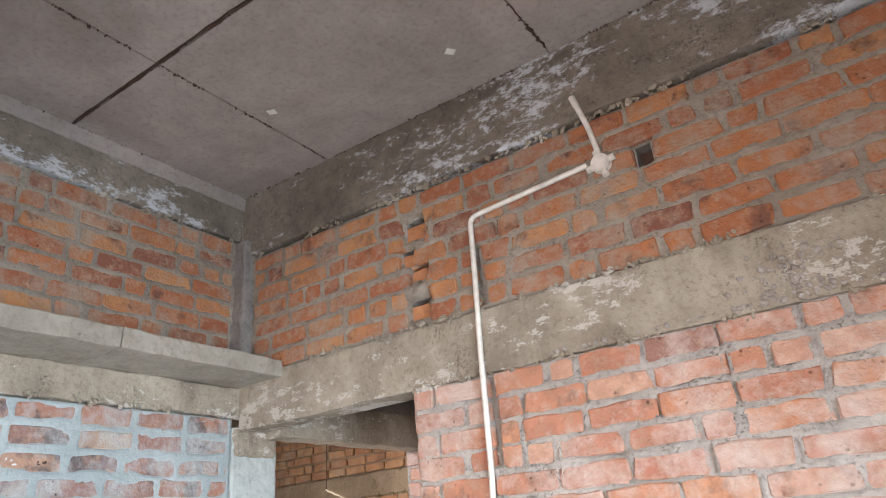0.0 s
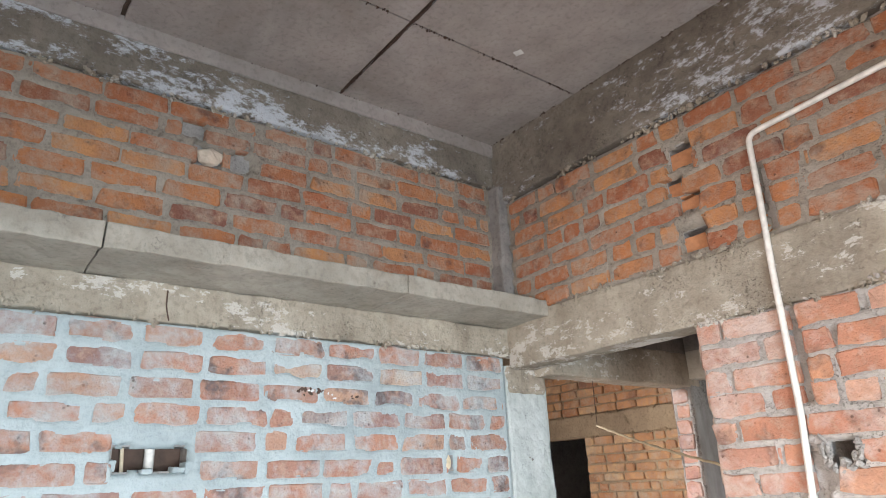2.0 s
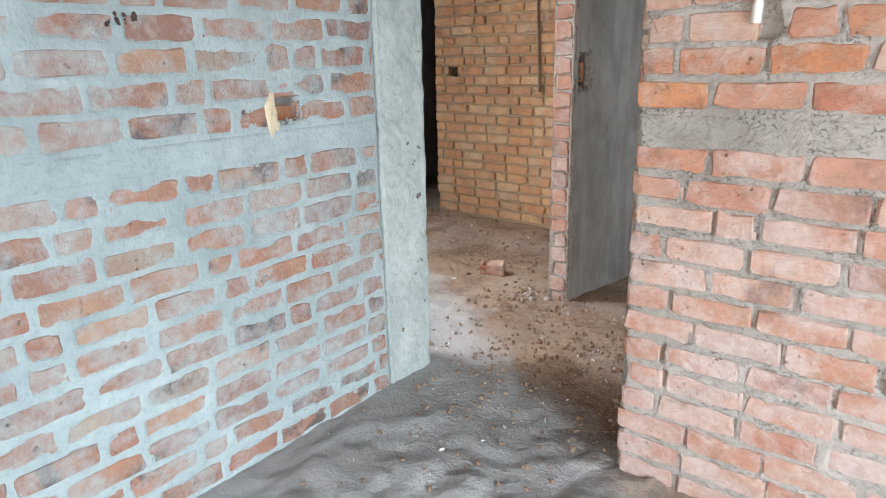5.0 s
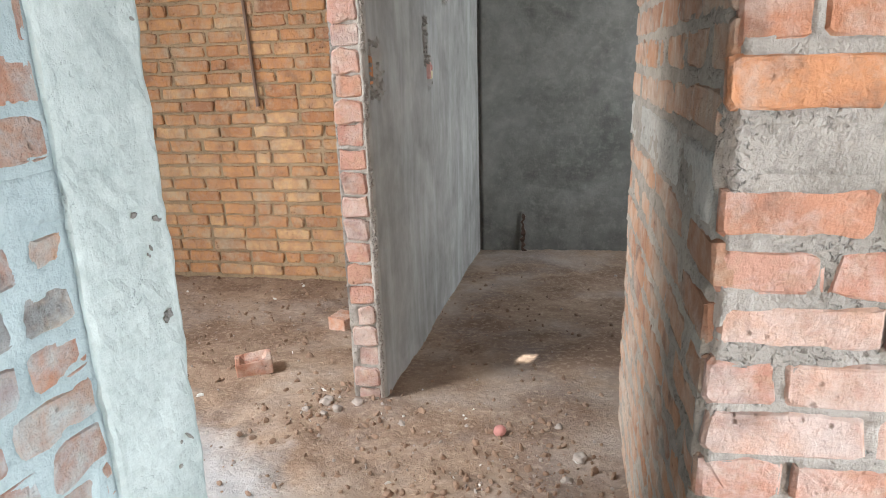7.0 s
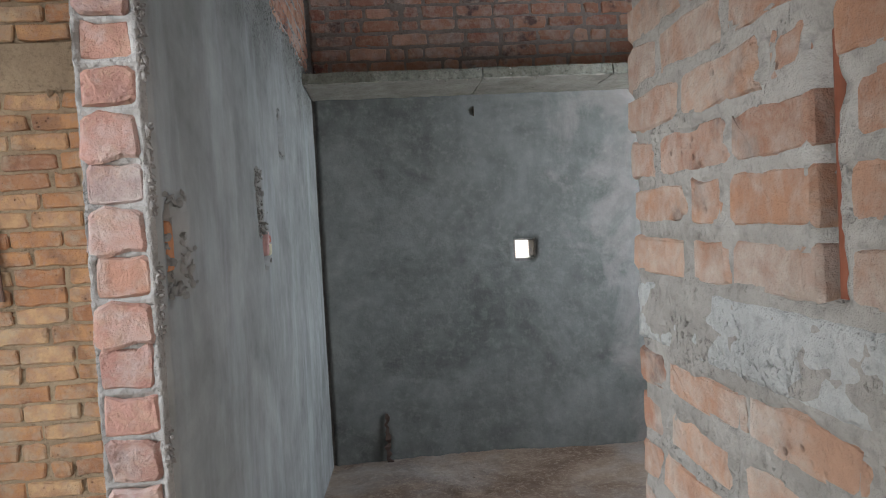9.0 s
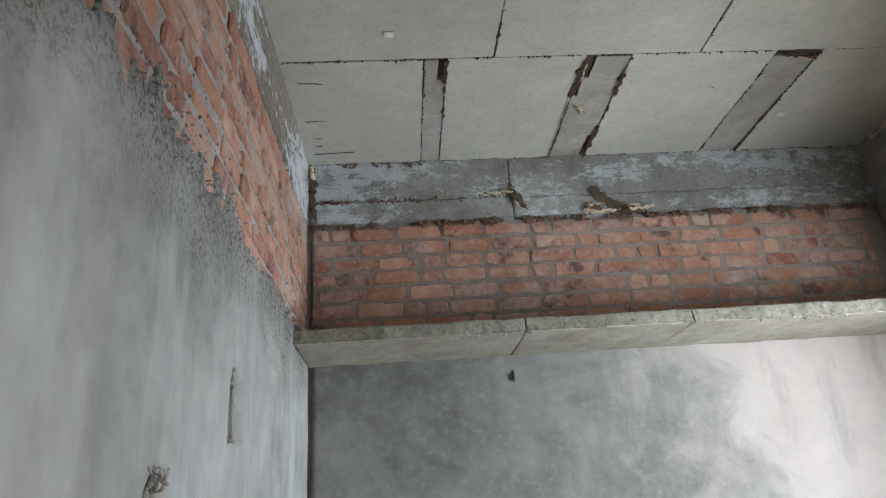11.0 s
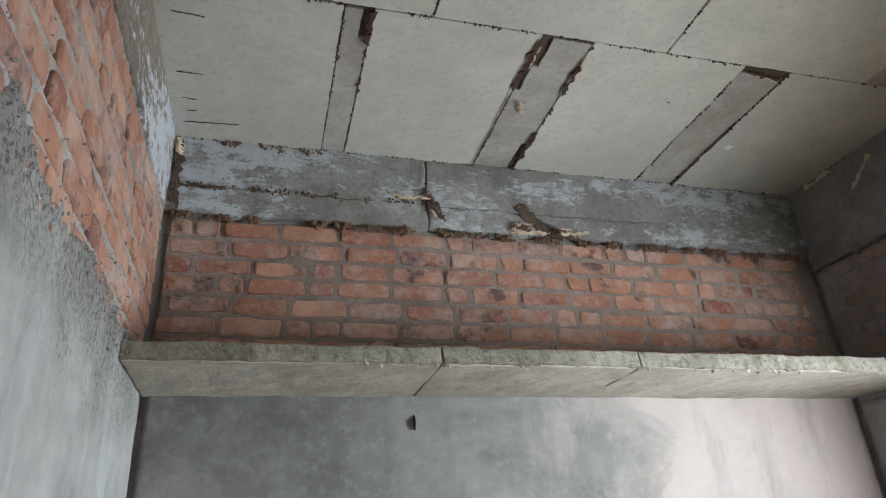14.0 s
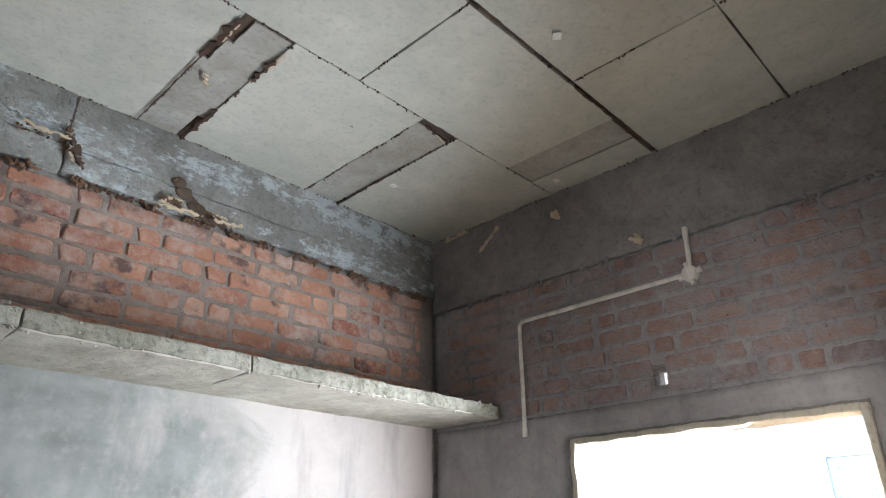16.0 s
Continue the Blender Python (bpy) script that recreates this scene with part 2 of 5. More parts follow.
def far_plaster():
    """Grey cement plaster with a patchy, thin pale pink wash; its rise towards the window also paints the window's
    light.
    """
    k = Nodes("plaster_far")
    blot = k.math("ADD", k.noise(1.5, 6, 0.62, warp=0.9), k.math("MULTIPLY", k.noise(9, 5, 0.6), 0.45))
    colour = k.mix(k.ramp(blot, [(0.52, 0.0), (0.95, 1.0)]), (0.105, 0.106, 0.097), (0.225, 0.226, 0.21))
    colour = k.mix(k.ramp(k.noise(26, 6, 0.65), [(0.50, 0.0), (0.70, 0.4)]), colour, (0.27, 0.265, 0.24))
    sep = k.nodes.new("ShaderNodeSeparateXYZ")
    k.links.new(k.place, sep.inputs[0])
    # the x term puts the window's brightening into the wash
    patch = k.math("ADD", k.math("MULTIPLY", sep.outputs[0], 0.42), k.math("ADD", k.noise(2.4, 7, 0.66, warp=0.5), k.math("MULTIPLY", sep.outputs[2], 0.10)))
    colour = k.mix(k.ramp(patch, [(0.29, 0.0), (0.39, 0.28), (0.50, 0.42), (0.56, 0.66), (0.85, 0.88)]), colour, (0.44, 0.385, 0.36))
    run = k.noise(6, 5, 0.6, k.stretched(1.0, 1.0, 0.2))
    colour = k.mix(k.ramp(run, [(0.56, 0.0), (0.74, 0.4)]), colour, (0.09, 0.09, 0.09))
    k.bump(k.math("ADD", k.noise(60, 5, 0.7), k.math("MULTIPLY", k.noise(8, 5, 0.65), 2.5)), 0.6, 0.003)
    return k.done(colour, 0.9, spec=0.2)


plaster_far = far_plaster()


def mouldy_plaster():
    """Grey cement plaster with pale trowel streaks; its bare rough rim below the brick is speckled with black mould."""
    k = Nodes("plaster_partition")
    blot = k.math("ADD", k.noise(1.7, 5, 0.6, warp=0.6), k.math("MULTIPLY", k.noise(11, 5, 0.6), 0.5))
    colour = k.mix(k.ramp(blot, [(0.55, 0.0), (0.98, 1.0)]), (0.20, 0.203, 0.195), (0.36, 0.363, 0.35))
    streak = k.noise(3.2, 5, 0.6, k.stretched(1.0, 1.6, 0.35))
    colour = k.mix(k.ramp(streak, [(0.50, 0.0), (0.70, 0.6)]), colour, (0.43, 0.45, 0.45))
    run = k.noise(7, 5, 0.6, k.stretched(1.0, 1.0, 0.2, 3.0))
    colour = k.mix(k.ramp(run, [(0.52, 0.0), (0.74, 0.45)]), colour, (0.13, 0.13, 0.125))
    sep = k.nodes.new("ShaderNodeSeparateXYZ")
    k.links.new(k.place, sep.inputs[0])
    rim = k.math("ADD", k.math("MULTIPLY", k.math("SUBTRACT", sep.outputs[2], 1.62), 1.6), k.math("MULTIPLY", k.math("SUBTRACT", k.noise(3.2, 6, 0.62), 0.5), 1.1))
    rim = k.ramp(rim, [(0.32, 0.0), (0.75, 1.0)])
    grains = k.ramp(k.noise(85, 5, 0.7), [(0.48, 0.0), (0.60, 1.0)])
    colour = k.mix(k.math("MULTIPLY", rim, 0.55), colour, (0.17, 0.165, 0.145))
    colour = k.mix(k.math("MULTIPLY", k.math("MULTIPLY", rim, grains), 0.85), colour, (0.045, 0.043, 0.038))
    relief = k.math("ADD", k.noise(60, 5, 0.7), k.math("MULTIPLY", k.noise(10, 5, 0.65), 1.6))
    relief = k.math("ADD", relief, k.math("MULTIPLY", k.math("MULTIPLY", rim, k.noise(85, 5, 0.7)), 4.0))
    k.bump(relief, 0.7, 0.0025)
    return k.done(colour, 0.92, spec=0.2)


plaster_part = mouldy_plaster()


def plain(name, colour, rough=0.5, spec=0.4, speck=0.12):
    k = Nodes(name)
    tone = k.mix(k.ramp(k.noise(22, 5, 0.6), [(0.4, 0.0), (0.75, 1.0)]), colour, tuple(c * (1 - speck * 3) for c in colour))
    k.bump(k.noise(90, 3), 0.25, 0.002)
    return k.done(tone, rough, spec=spec)


pvc_white = plain("pvc_white", (0.74, 0.70, 0.64), 0.45)
pvc_brown = plain("pvc_brown", (0.20, 0.13, 0.10), 0.5)
rope_fibre = plain("rope_fibre", (0.45, 0.36, 0.24), 0.9)
wood_scrap = plain("wood_scrap", (0.64, 0.53, 0.38), 0.85, 0.2, 0.1)
paper_white = plain("paper_white", (0.75, 0.75, 0.72), 0.7)
bare_clay = plain("bare_clay", (0.50, 0.235, 0.12), 0.9, 0.2)
rust_red = plain("rust_red", (0.24, 0.085, 0.05), 0.8, 0.2)
glaze_red = plain("glaze_red", (0.45, 0.12, 0.08), 0.6)
rust_soil = plain("rust_soil", (0.17, 0.105, 0.07), 0.95, 0.1)
# also paints the dark inside joints, cracks and holes
rust_gap = plain("rust_gap", (0.085, 0.052, 0.038), 0.85)


def soil_material():
    """Trodden clay soil, with cement dust that was spilt in the front room; its edge also paints the jamb's shadow."""
    k = Nodes("soil")
    clay = k.mix(k.ramp(k.noise(2.2, 6, 0.65, warp=0.8), [(0.38, 0.0), (0.66, 1.0)]), (0.205, 0.135, 0.097), (0.40, 0.295, 0.22))
    clay = k.mix(k.ramp(k.noise(38, 5, 0.7), [(0.5, 0.0), (0.72, 0.7)]), clay, (0.52, 0.41, 0.31))
    sep = k.nodes.new("ShaderNodeSeparateXYZ")
    k.links.new(k.place, sep.inputs[0])
    # the grey ends where the door jamb's shadow begins, painted into the colour
    edge = k.math("ADD", k.math("MULTIPLY", sep.outputs[1], -1.0), k.math("MULTIPLY", sep.outputs[0], -0.6))
    lit_dust = k.math("ADD", edge, k.math("MULTIPLY", k.noise(2.0, 6, 0.6), 0.9))
    lit_dust = k.ramp(k.math("ADD", lit_dust, 1.45), [(0.40, 0.0), (0.66, 1.0)])
    thin = k.ramp(k.noise(1.1, 6, 0.62), [(0.46, 0.0), (0.66, 0.45)])
    lit_dust = k.math("MAXIMUM", lit_dust, thin)
    dust = k.mix(k.noise(24, 5, 0.6), (0.38, 0.39, 0.40), (0.52, 0.53, 0.54))
    colour = k.mix(k.math("MULTIPLY", lit_dust, 0.85), clay, dust)
    k.bump(k.math("ADD", k.noise(80, 6, 0.7), k.math("MULTIPLY", k.noise(17, 5, 0.6), 2.2)), 0.8, 0.008)
    return k.done(colour, 0.96, spec=0.15)


soil = soil_material()
clod = plain("clod", (0.29, 0.20, 0.148), 0.97, 0.1)
rubble_grey = plain("rubble_grey", (0.38, 0.34, 0.31), 0.97, 0.1)

# ---- building tools ----


def mesh_of(name, verts, faces, material, smooth=False):
    me = bpy.data.meshes.new(name)
    me.from_pydata([tuple(v) for v in verts], [], faces)
    me.materials.append(material)
    if smooth:
        me.polygons.foreach_set("use_smooth", [True] * len(me.polygons))
    me.update()
    return me


def part(name, bm, material, parent, label=""):
    """Links a bmesh or a mesh as one mesh object under a thing or a part."""
    if isinstance(bm, bmesh.types.BMesh):
        me = bpy.data.meshes.new(name)
        bm.to_mesh(me)
        bm.free()
        me.materials.append(material)
    else:
        me = bm
    ob = new(name, me)
    ob.parent = parent
    return tagged(ob, label)


def holder(name, place, label, category, group="", kind=""):
    ob = new(name)
    ob.location = place
    ob.empty_display_size = 0.05
    bpy.context.view_layer.update()
    return tagged(ob, label, category, group, kind)


def hung(ob):
    """Keeps a child where its mesh says, whatever its parent's place."""
    p = ob.parent
    m = Matrix.Translation(p.location)
    if p.parent:
        m = Matrix.Translation(p.parent.location)
    ob.matrix_parent_inverse = m.inverted()
    return ob


def rough_box(x0, x1, y0, y1, z0, z1, bevel=0.008, step=0.0, jitter=0.0, seed=0):
    """A block with worn edges; with step it is cut finer and roughened by jitter."""
    bm = bmesh.new()
    bmesh.ops.create_cube(bm, size=1)
    bmesh.ops.scale(bm, vec=(x1 - x0, y1 - y0, z1 - z0), verts=bm.verts)
    bmesh.ops.translate(bm, vec=((x0 + x1) / 2, (y0 + y1) / 2, (z0 + z1) / 2), verts=bm.verts)
    if bevel:
        bmesh.ops.bevel(bm, geom=bm.edges[:], offset=bevel, segments=2, affect="EDGES", profile=0.6)
    if step:
        for axis, a, b in ((0, x0, x1), (1, y0, y1), (2, z0, z1)):
            n = int((b - a) / step)
            for i in range(1, n):
                co = [0, 0, 0]
                co[axis] = a + (b - a) * i / n
                no = [0, 0, 0]
                no[axis] = 1
                bmesh.ops.bisect_plane(bm, geom=bm.verts[:] + bm.edges[:] + bm.faces[:], plane_co=co, plane_no=no)
        for v in bm.verts:
            d = noise.noise_vector(v.co * 14 + Vector((seed, 0, 0))) + 0.6 * noise.noise_vector(v.co * 45 + Vector((0, seed, 0)))
            v.co += d * jitter
    return bm


def slab_mesh(name, n, u0, u1, z0, z1, face, thick, holes, material):
    """A wall as one closed mesh, with openings that go through it. n: the way that its face looks; face: where that face lies."""
    us = sorted({u0, u1, *[h[0] for h in holes], *[h[1] for h in holes]})
    zs = sorted({z0, z1, *[h[2] for h in holes], *[h[3] for h in holes]})
    us, zs = [u for u in us if u0 <= u <= u1], [z for z in zs if z0 <= z <= z1]
    full = lambda i, j: 0 <= i < len(us) - 1 and 0 <= j < len(zs) - 1 and not any(
        h[0] <= (us[i] + us[i + 1]) / 2 <= h[1] and h[2] <= (zs[j] + zs[j + 1]) / 2 <= h[3] for h in holes)
    verts, faces, known = [], [], {}

    def v(u, z, d):
        key = (round(u, 4), round(z, 4), d)
        if key not in known:
            known[key] = len(verts)
            verts.append(n.at(u, z, face, -thick * d))
        return known[key]

    for i in range(len(us) - 1):
        for j in range(len(zs) - 1):
            if not full(i, j):
                continue
            a, b, c, d = us[i], us[i + 1], zs[j], zs[j + 1]
            faces.append((v(a, c, 0), v(b, c, 0), v(b, d, 0), v(a, d, 0)))
            faces.append((v(a, d, 1), v(b, d, 1), v(b, c, 1), v(a, c, 1)))
            if not full(i - 1, j):
                faces.append((v(a, d, 0), v(a, d, 1), v(a, c, 1), v(a, c, 0)))
            if not full(i + 1, j):
                faces.append((v(b, c, 0), v(b, c, 1), v(b, d, 1), v(b, d, 0)))
            if not full(i, j - 1):
                faces.append((v(a, c, 0), v(a, c, 1), v(b, c, 1), v(b, c, 0)))
            if not full(i, j + 1):
                faces.append((v(b, d, 0), v(b, d, 1), v(a, d, 1), v(a, d, 0)))
    return mesh_of(name, verts, faces, material)


class Facing:
    """A wall's own axes: u along it, z up, out towards the room."""

    def __init__(self, nx, ny):
        self.out = Vector((nx, ny, 0))
        self.u = Vector((0, 0, 1)).cross(self.out)
        self.axis = 0 if abs(self.u.x) > 0.5 else 1
        self.sign = 1 if self.u[self.axis] > 0 else -1

    def at(self, u, z, face, proud):
        """u is the world's x or y, whichever runs along the wall."""
        p = Vector((0, 0, z))
        p[self.axis], p[1 - self.axis] = u, face
        return p + self.out * proud

    def turn(self):
        return Matrix((self.u, -self.out, Vector((0, 0, 1)))).transposed().to_4x4()


EAST, WEST, SOUTH, NORTH = Facing(1, 0), Facing(-1, 0), Facing(0, -1), Facing(0, 1)


def inside(u, z, rects, grow=0.0):
    return any(a - grow < u < b + grow and c - grow < z < d + grow for a, b, c, d in rects)


def skin(name, n, u0, u1, z0, z1, face, holes, material, base, rough, step=0.016, seed=0, depth=0.036, bricks=None, cover=0.006, rake=0.0, torn=0.0, fray=0.007):
    """The mortar's or plaster's uneven surface, as a fine sheet wrapped back into the wall round its edge and openings.
    bricks: the laid bricks, over whose edges the mortar runs by about cover, and behind which it lies between them; rake: how deep the upright joints are."""
    nu, nz = max(2, round((u1 - u0) / step)), max(2, round((z1 - z0) / step))

    def solid(u, z):
        return not inside(u + fray * (noise.noise((u * 35, z * 35, seed + 50)) + noise.noise((u * 90, z * 90, seed))), z + 1.5 * fray * noise.noise((u * 30, z * 30, seed + 60)), holes)

    keep = [[solid(u0 + (i + 0.5) * (u1 - u0) / nu, z0 + (j + 0.5) * (z1 - z0) / nz) for j in range(nz)] for i in range(nu)]
    if torn:
        for i in range(nu):
            u = u0 + i * (u1 - u0) / nu
            edge = z1 - torn * (0.5 + 0.7 * noise.noise((u * 3, 1.0, seed)) + 0.5 * noise.noise((u * 14, 2.0, seed)) + 0.3 * noise.noise((u * 40, 3.0, seed)))
            for j in range(nz):
                z = z0 + j * (z1 - z0) / nz
                if z > edge or z > edge - 0.35 * torn and noise.noise((u * 28, z * 28, seed)) > 0.35:
                    keep[i][j] = False
    verts, faces, known = [], [], {}
    rows = {}
    for a, b, z, high in bricks or ():
        for cell in range(int((a - 0.05) / 0.25) - 1, int((b + 0.05) / 0.25) + 2):
            rows.setdefault((cell, int(z / 0.1)), []).append((a, b, z, high))

    def joint(u, z):
        """How far outside the nearest brick a place is, and whether it lies beside one."""
        far, beside = 0.05, False
        cell, level = int(u / 0.25), int(z / 0.1)
        for k in (level - 1, level, level + 1):
            for a, b, lv, high in rows.get((cell, k), ()):
                if a - 0.05 < u < b + 0.05:
                    dz, du = abs(z - lv) - high / 2, max(a - u, u - b)
                    if max(dz, du) < far:
                        far, beside = max(dz, du), dz < -0.006
        return far, beside

    def v(i, j):
        if (i, j) not in known:
            u, z = u0 + i * (u1 - u0) / nu, z0 + j * (z1 - z0) / nz
            rim = not all(0 <= a < nu and 0 <= b < nz and keep[a][b] for a, b in ((i, j), (i - 1, j), (i, j - 1), (i - 1, j - 1)))
            shake = 0.3 * step
            u, z = u + shake * noise.noise((i * 0.7, j * 0.7, seed + 2)), z + shake * noise.noise((i * 0.7, j * 0.7, seed + 5))
            h = base + rough * (noise.noise((u * 5, z * 5, seed)) * 0.8 + noise.noise((u * 17, z * 23, seed + 9)) * 0.8 + noise.noise((u * 52, z * 60, seed + 4)) * 0.5)
            if bricks:
                far, beside = joint(u, z)
                if beside and far > 0:
                    h -= rake * max(0.0, 0.4 + noise.noise((u * 6, z * 6, seed + 30)))
                lap = cover * (0.7 + 1.3 * noise.noise((u * 11, z * 14, seed + 20)) + 1.0 * max(0.0, noise.noise((u * 3.1, z * 3.7, seed + 21))))
                w = min(1.0, max(0.0, (far + lap + 0.007) / 0.010))
                h = h * w - 0.013 * (1 - w)
            known[i, j] = len(verts)
            verts.append(n.at(u, z, face, -depth if rim else h))
        return known[i, j]

    for i in range(nu):
        for j in range(nz):
            if keep[i][j]:
                q = (v(i, j), v(i + 1, j), v(i + 1, j + 1), v(i, j + 1))
                faces.append(q if n.sign > 0 else q[::-1])
    return mesh_of(name, verts, faces, material, True)


def brick_shape(length, height, seed, depth=0.03):
    """One brick's face, with worn, uneven edges, about its middle; its body reaches into the wall."""
    r = random.Random(seed)
    a, b, w = length / 2, height / 2, 0.008
    ring = [(-a, -b + w), (-a + w, -b), (-a / 3, -b), (a / 3, -b), (a - w, -b), (a, -b + w), (a, b - w), (a - w, b), (a / 3, b), (-a / 3, b), (-a + w, b), (-a, b - w)]
    ring = [(x + r.gauss(0, 0.0042), z + r.gauss(0, 0.0036)) for x, z in ring]
    n = len(ring)
    verts = [(x, depth, z) for x, z in ring]
    verts += [(x, 0.004 + r.uniform(0, 0.003), z) for x, z in ring]
    verts += [(x * (1 - 0.006 / a) + r.gauss(0, 0.001), r.gauss(-0.0005, 0.0012), z * (1 - 0.005 / b) + r.gauss(0, 0.001)) for x, z in ring]
    faces = []
    for k in (0, n):
        faces += [(k + i, k + (i + 1) % n, k + n + (i + 1) % n, k + n + i) for i in range(n)]
    faces.append(tuple(range(2 * n, 3 * n)))
    return verts, faces


SHAPES = {}


def brick_mesh(kind, length, height, k, material):
    key = (kind, k, material.name)
    if key not in SHAPES:
        SHAPES[key] = mesh_of("brick", *brick_shape(length, height, k + (40 if length > 0.15 else 0)), material)
    return SHAPES[key]


def plan_bricks(u0, u1, z0, z1, holes=(), pitch=0.227, course=0.0838, headers=0.13, seed=1, ragged=0.0, joint=0.0125):
    """Where the bricks of a face lie: from, to, height of the middle, and how high each is."""
    r = random.Random(seed)
    rows = max(1, round((z1 - z0) / course))
    course = (z1 - z0) / rows
    res = []
    for row in range(rows):
        z = z0 + (row + 0.5) * course + r.gauss(0, 0.0015)
        u = u0 - (pitch / 2 if row % 2 else 0) + r.uniform(-0.03, 0.03)
        while u < u1 - 0.02:
            step = (pitch / 2 if r.random() < headers else pitch) * r.uniform(0.96, 1.04)
            a, b = max(u, u0 - ragged * r.random()), min(u + step, u1 + (ragged * r.random() if u + step > u1 else 0))
            u += step
            pieces = [(a, b)]
            for h in holes:
                if h[2] - 0.02 < z < h[3] + 0.02:
                    cut = []
                    for c, d in pieces:
                        if d <= h[0] or c >= h[1]:
                            cut.append((c, d))
                        else:
                            cut += [(c, h[0] + 0.006), (h[1] - 0.006, d)]
                    pieces = cut
            for c, d in pieces:
                if d - c > 0.035:
                    wave, side = 0.007 * noise.noise((c * 1.3, z * 2.1, seed)), joint * 0.52
                    res.append((c + side + abs(r.gauss(0, 0.003)), d - side - abs(r.gauss(0, 0.003)), z + wave, course - joint - abs(r.gauss(0, 0.003))))
    return res


def lay_bricks(parent, n, face, kind, bricks, near=None, proud=0.0025, seed=1, most=300, loose=1.0):
    """Sets bricks in a face. Those whose middle lies in the stretch near (from, to) are parts of their own, the others one part."""
    r = random.Random(seed)
    single, joined = brick_sets[kind]
    verts, faces, laid = [], [], 0
    turn = n.turn()
    for a, b, z, high in bricks:
        mid, want = (a + b) / 2, b - a
        short = want < 0.15
        size, k = (0.1 if short else 0.214), r.randrange(9)
        wobble = Euler([r.gauss(0, 0.010 * loose), r.gauss(0, 0.008 * loose), r.gauss(0, 0.007 * loose)]).to_matrix().to_4x4()
        m = Matrix.Translation(n.at(mid, z, face, proud + r.gauss(0, 0.0018 * loose))) @ turn @ wobble @ Matrix.Diagonal((want / size, 1, high / 0.0713 * (1 + r.gauss(0, 0.03)), 1))
        if laid < most and near and near[0] <= mid <= near[1]:
            ob = new("brick", brick_mesh("half" if short else "whole", size, 0.0713, k, single))
            ob.parent = parent
            ob.matrix_parent_inverse = Matrix.Translation(parent.location).inverted()
            ob.matrix_basis = m
            laid += 1
        else:
            vs, fs = brick_shape(size, 0.0713, k + (0 if short else 40))
            o = len(verts)
            verts += [m @ Vector(p) for p in vs]
            faces += [tuple(i + o for i in f) for f in fs]
    if verts:
        ob = part("brickwork", mesh_of("brickwork", verts, faces, joined), None, parent)
        hung(ob)
        tagged(ob, kind="stuff")


def wall_thing(name, label, place):
    return holder(name, place, label, "wall", kind="structure")


def tube(name, points, radius, material, parent=None, label="", sides=10, bend=0.0):
    """A pipe, rope or wire through points."""
    cu = bpy.data.curves.new(name, "CURVE")
    cu.dimensions, cu.bevel_depth, cu.bevel_resolution = "3D", radius, 3
    sp = cu.splines.new("POLY")
    sp.points.add(len(points) - 1)
    for p, c in zip(sp.points, points):
        p.co = (*c, 1)
    cu.use_fill_caps = True
    tmp = bpy.data.objects.new(name, cu)
    scene.collection.objects.link(tmp)
    dg = bpy.context.evaluated_depsgraph_get()
    me = bpy.data.meshes.new_from_object(tmp.evaluated_get(dg))
    bpy.data.objects.remove(tmp)
    bpy.data.curves.remove(cu)
    me.name = name
    me.materials.clear()
    me.materials.append(material)
    me.polygons.foreach_set("use_smooth", [True] * len(me.polygons))
    ob = new(name, me)
    if parent:
        ob.parent = parent
        hung(ob)
    return tagged(ob, label)


def rounded(points, radius, steps=5):
    """The same line with its corners rounded."""
    pts = [Vector(p) for p in points]
    res = [pts[0]]
    for a, b, c in zip(pts, pts[1:], pts[2:]):
        p, q = b + (a - b).normalized() * radius, b + (c - b).normalized() * radius
        for i in range(steps + 1):
            t = i / steps
            res.append(p.lerp(b, t).lerp(b.lerp(q, t), t))
    return res + [pts[-1]]


def lump(size, seed, squash=0.7, cuts=2, rough=0.35):
    bm = bmesh.new()
    bmesh.ops.create_icosphere(bm, subdivisions=cuts, radius=size)
    for v in bm.verts:
        d = noise.noise(v.co / size * 1.3 + Vector((seed * 3.1, 0, 0)))
        v.co *= 1 + rough * d
        v.co.z *= squash
    return bm


def crumbs(name, label, lines, per_metre, sizes, material, seed, parent=None, spread=0.006):
    """Small broken bits along lines: what clings to joints and edges."""
    r = random.Random(seed)
    base = bmesh.new()
    bmesh.ops.create_icosphere(base, subdivisions=1, radius=1)
    base.verts.index_update()
    vs, fs = [v.co.copy() for v in base.verts], [[v.index for v in f.verts] for f in base.faces]
    base.free()
    verts, faces = [], []
    for a, b in lines:
        a, b = Vector(a), Vector(b)
        for i in range(int((b - a).length * per_metre)):
            t = r.random()
            if noise.noise((t * (b - a).length * 9, seed, a.x + a.y)) < -0.05:
                continue
            s = r.uniform(*sizes)
            m = Matrix.Translation(a.lerp(b, t) + Vector([r.gauss(0, spread) for _ in range(3)])) @ Euler([r.random() * 6 for _ in range(3)]).to_matrix().to_4x4()
            o, k = len(verts), (r.uniform(0.7, 2.0), r.uniform(0.6, 1.2), r.uniform(0.4, 1.0))
            verts += [m @ Vector([c * k[j] * s * r.uniform(0.7, 1.2) for j, c in enumerate(v)]) for v in vs]
            faces += [tuple(o + q for q in f) for f in fs]
    ob = new(name, mesh_of(name, verts, faces, material))
    if parent:
        ob.parent = parent
        hung(ob)
        return tagged(ob, label, kind="stuff")
    return tagged(ob, label, "debris", kind="stuff")

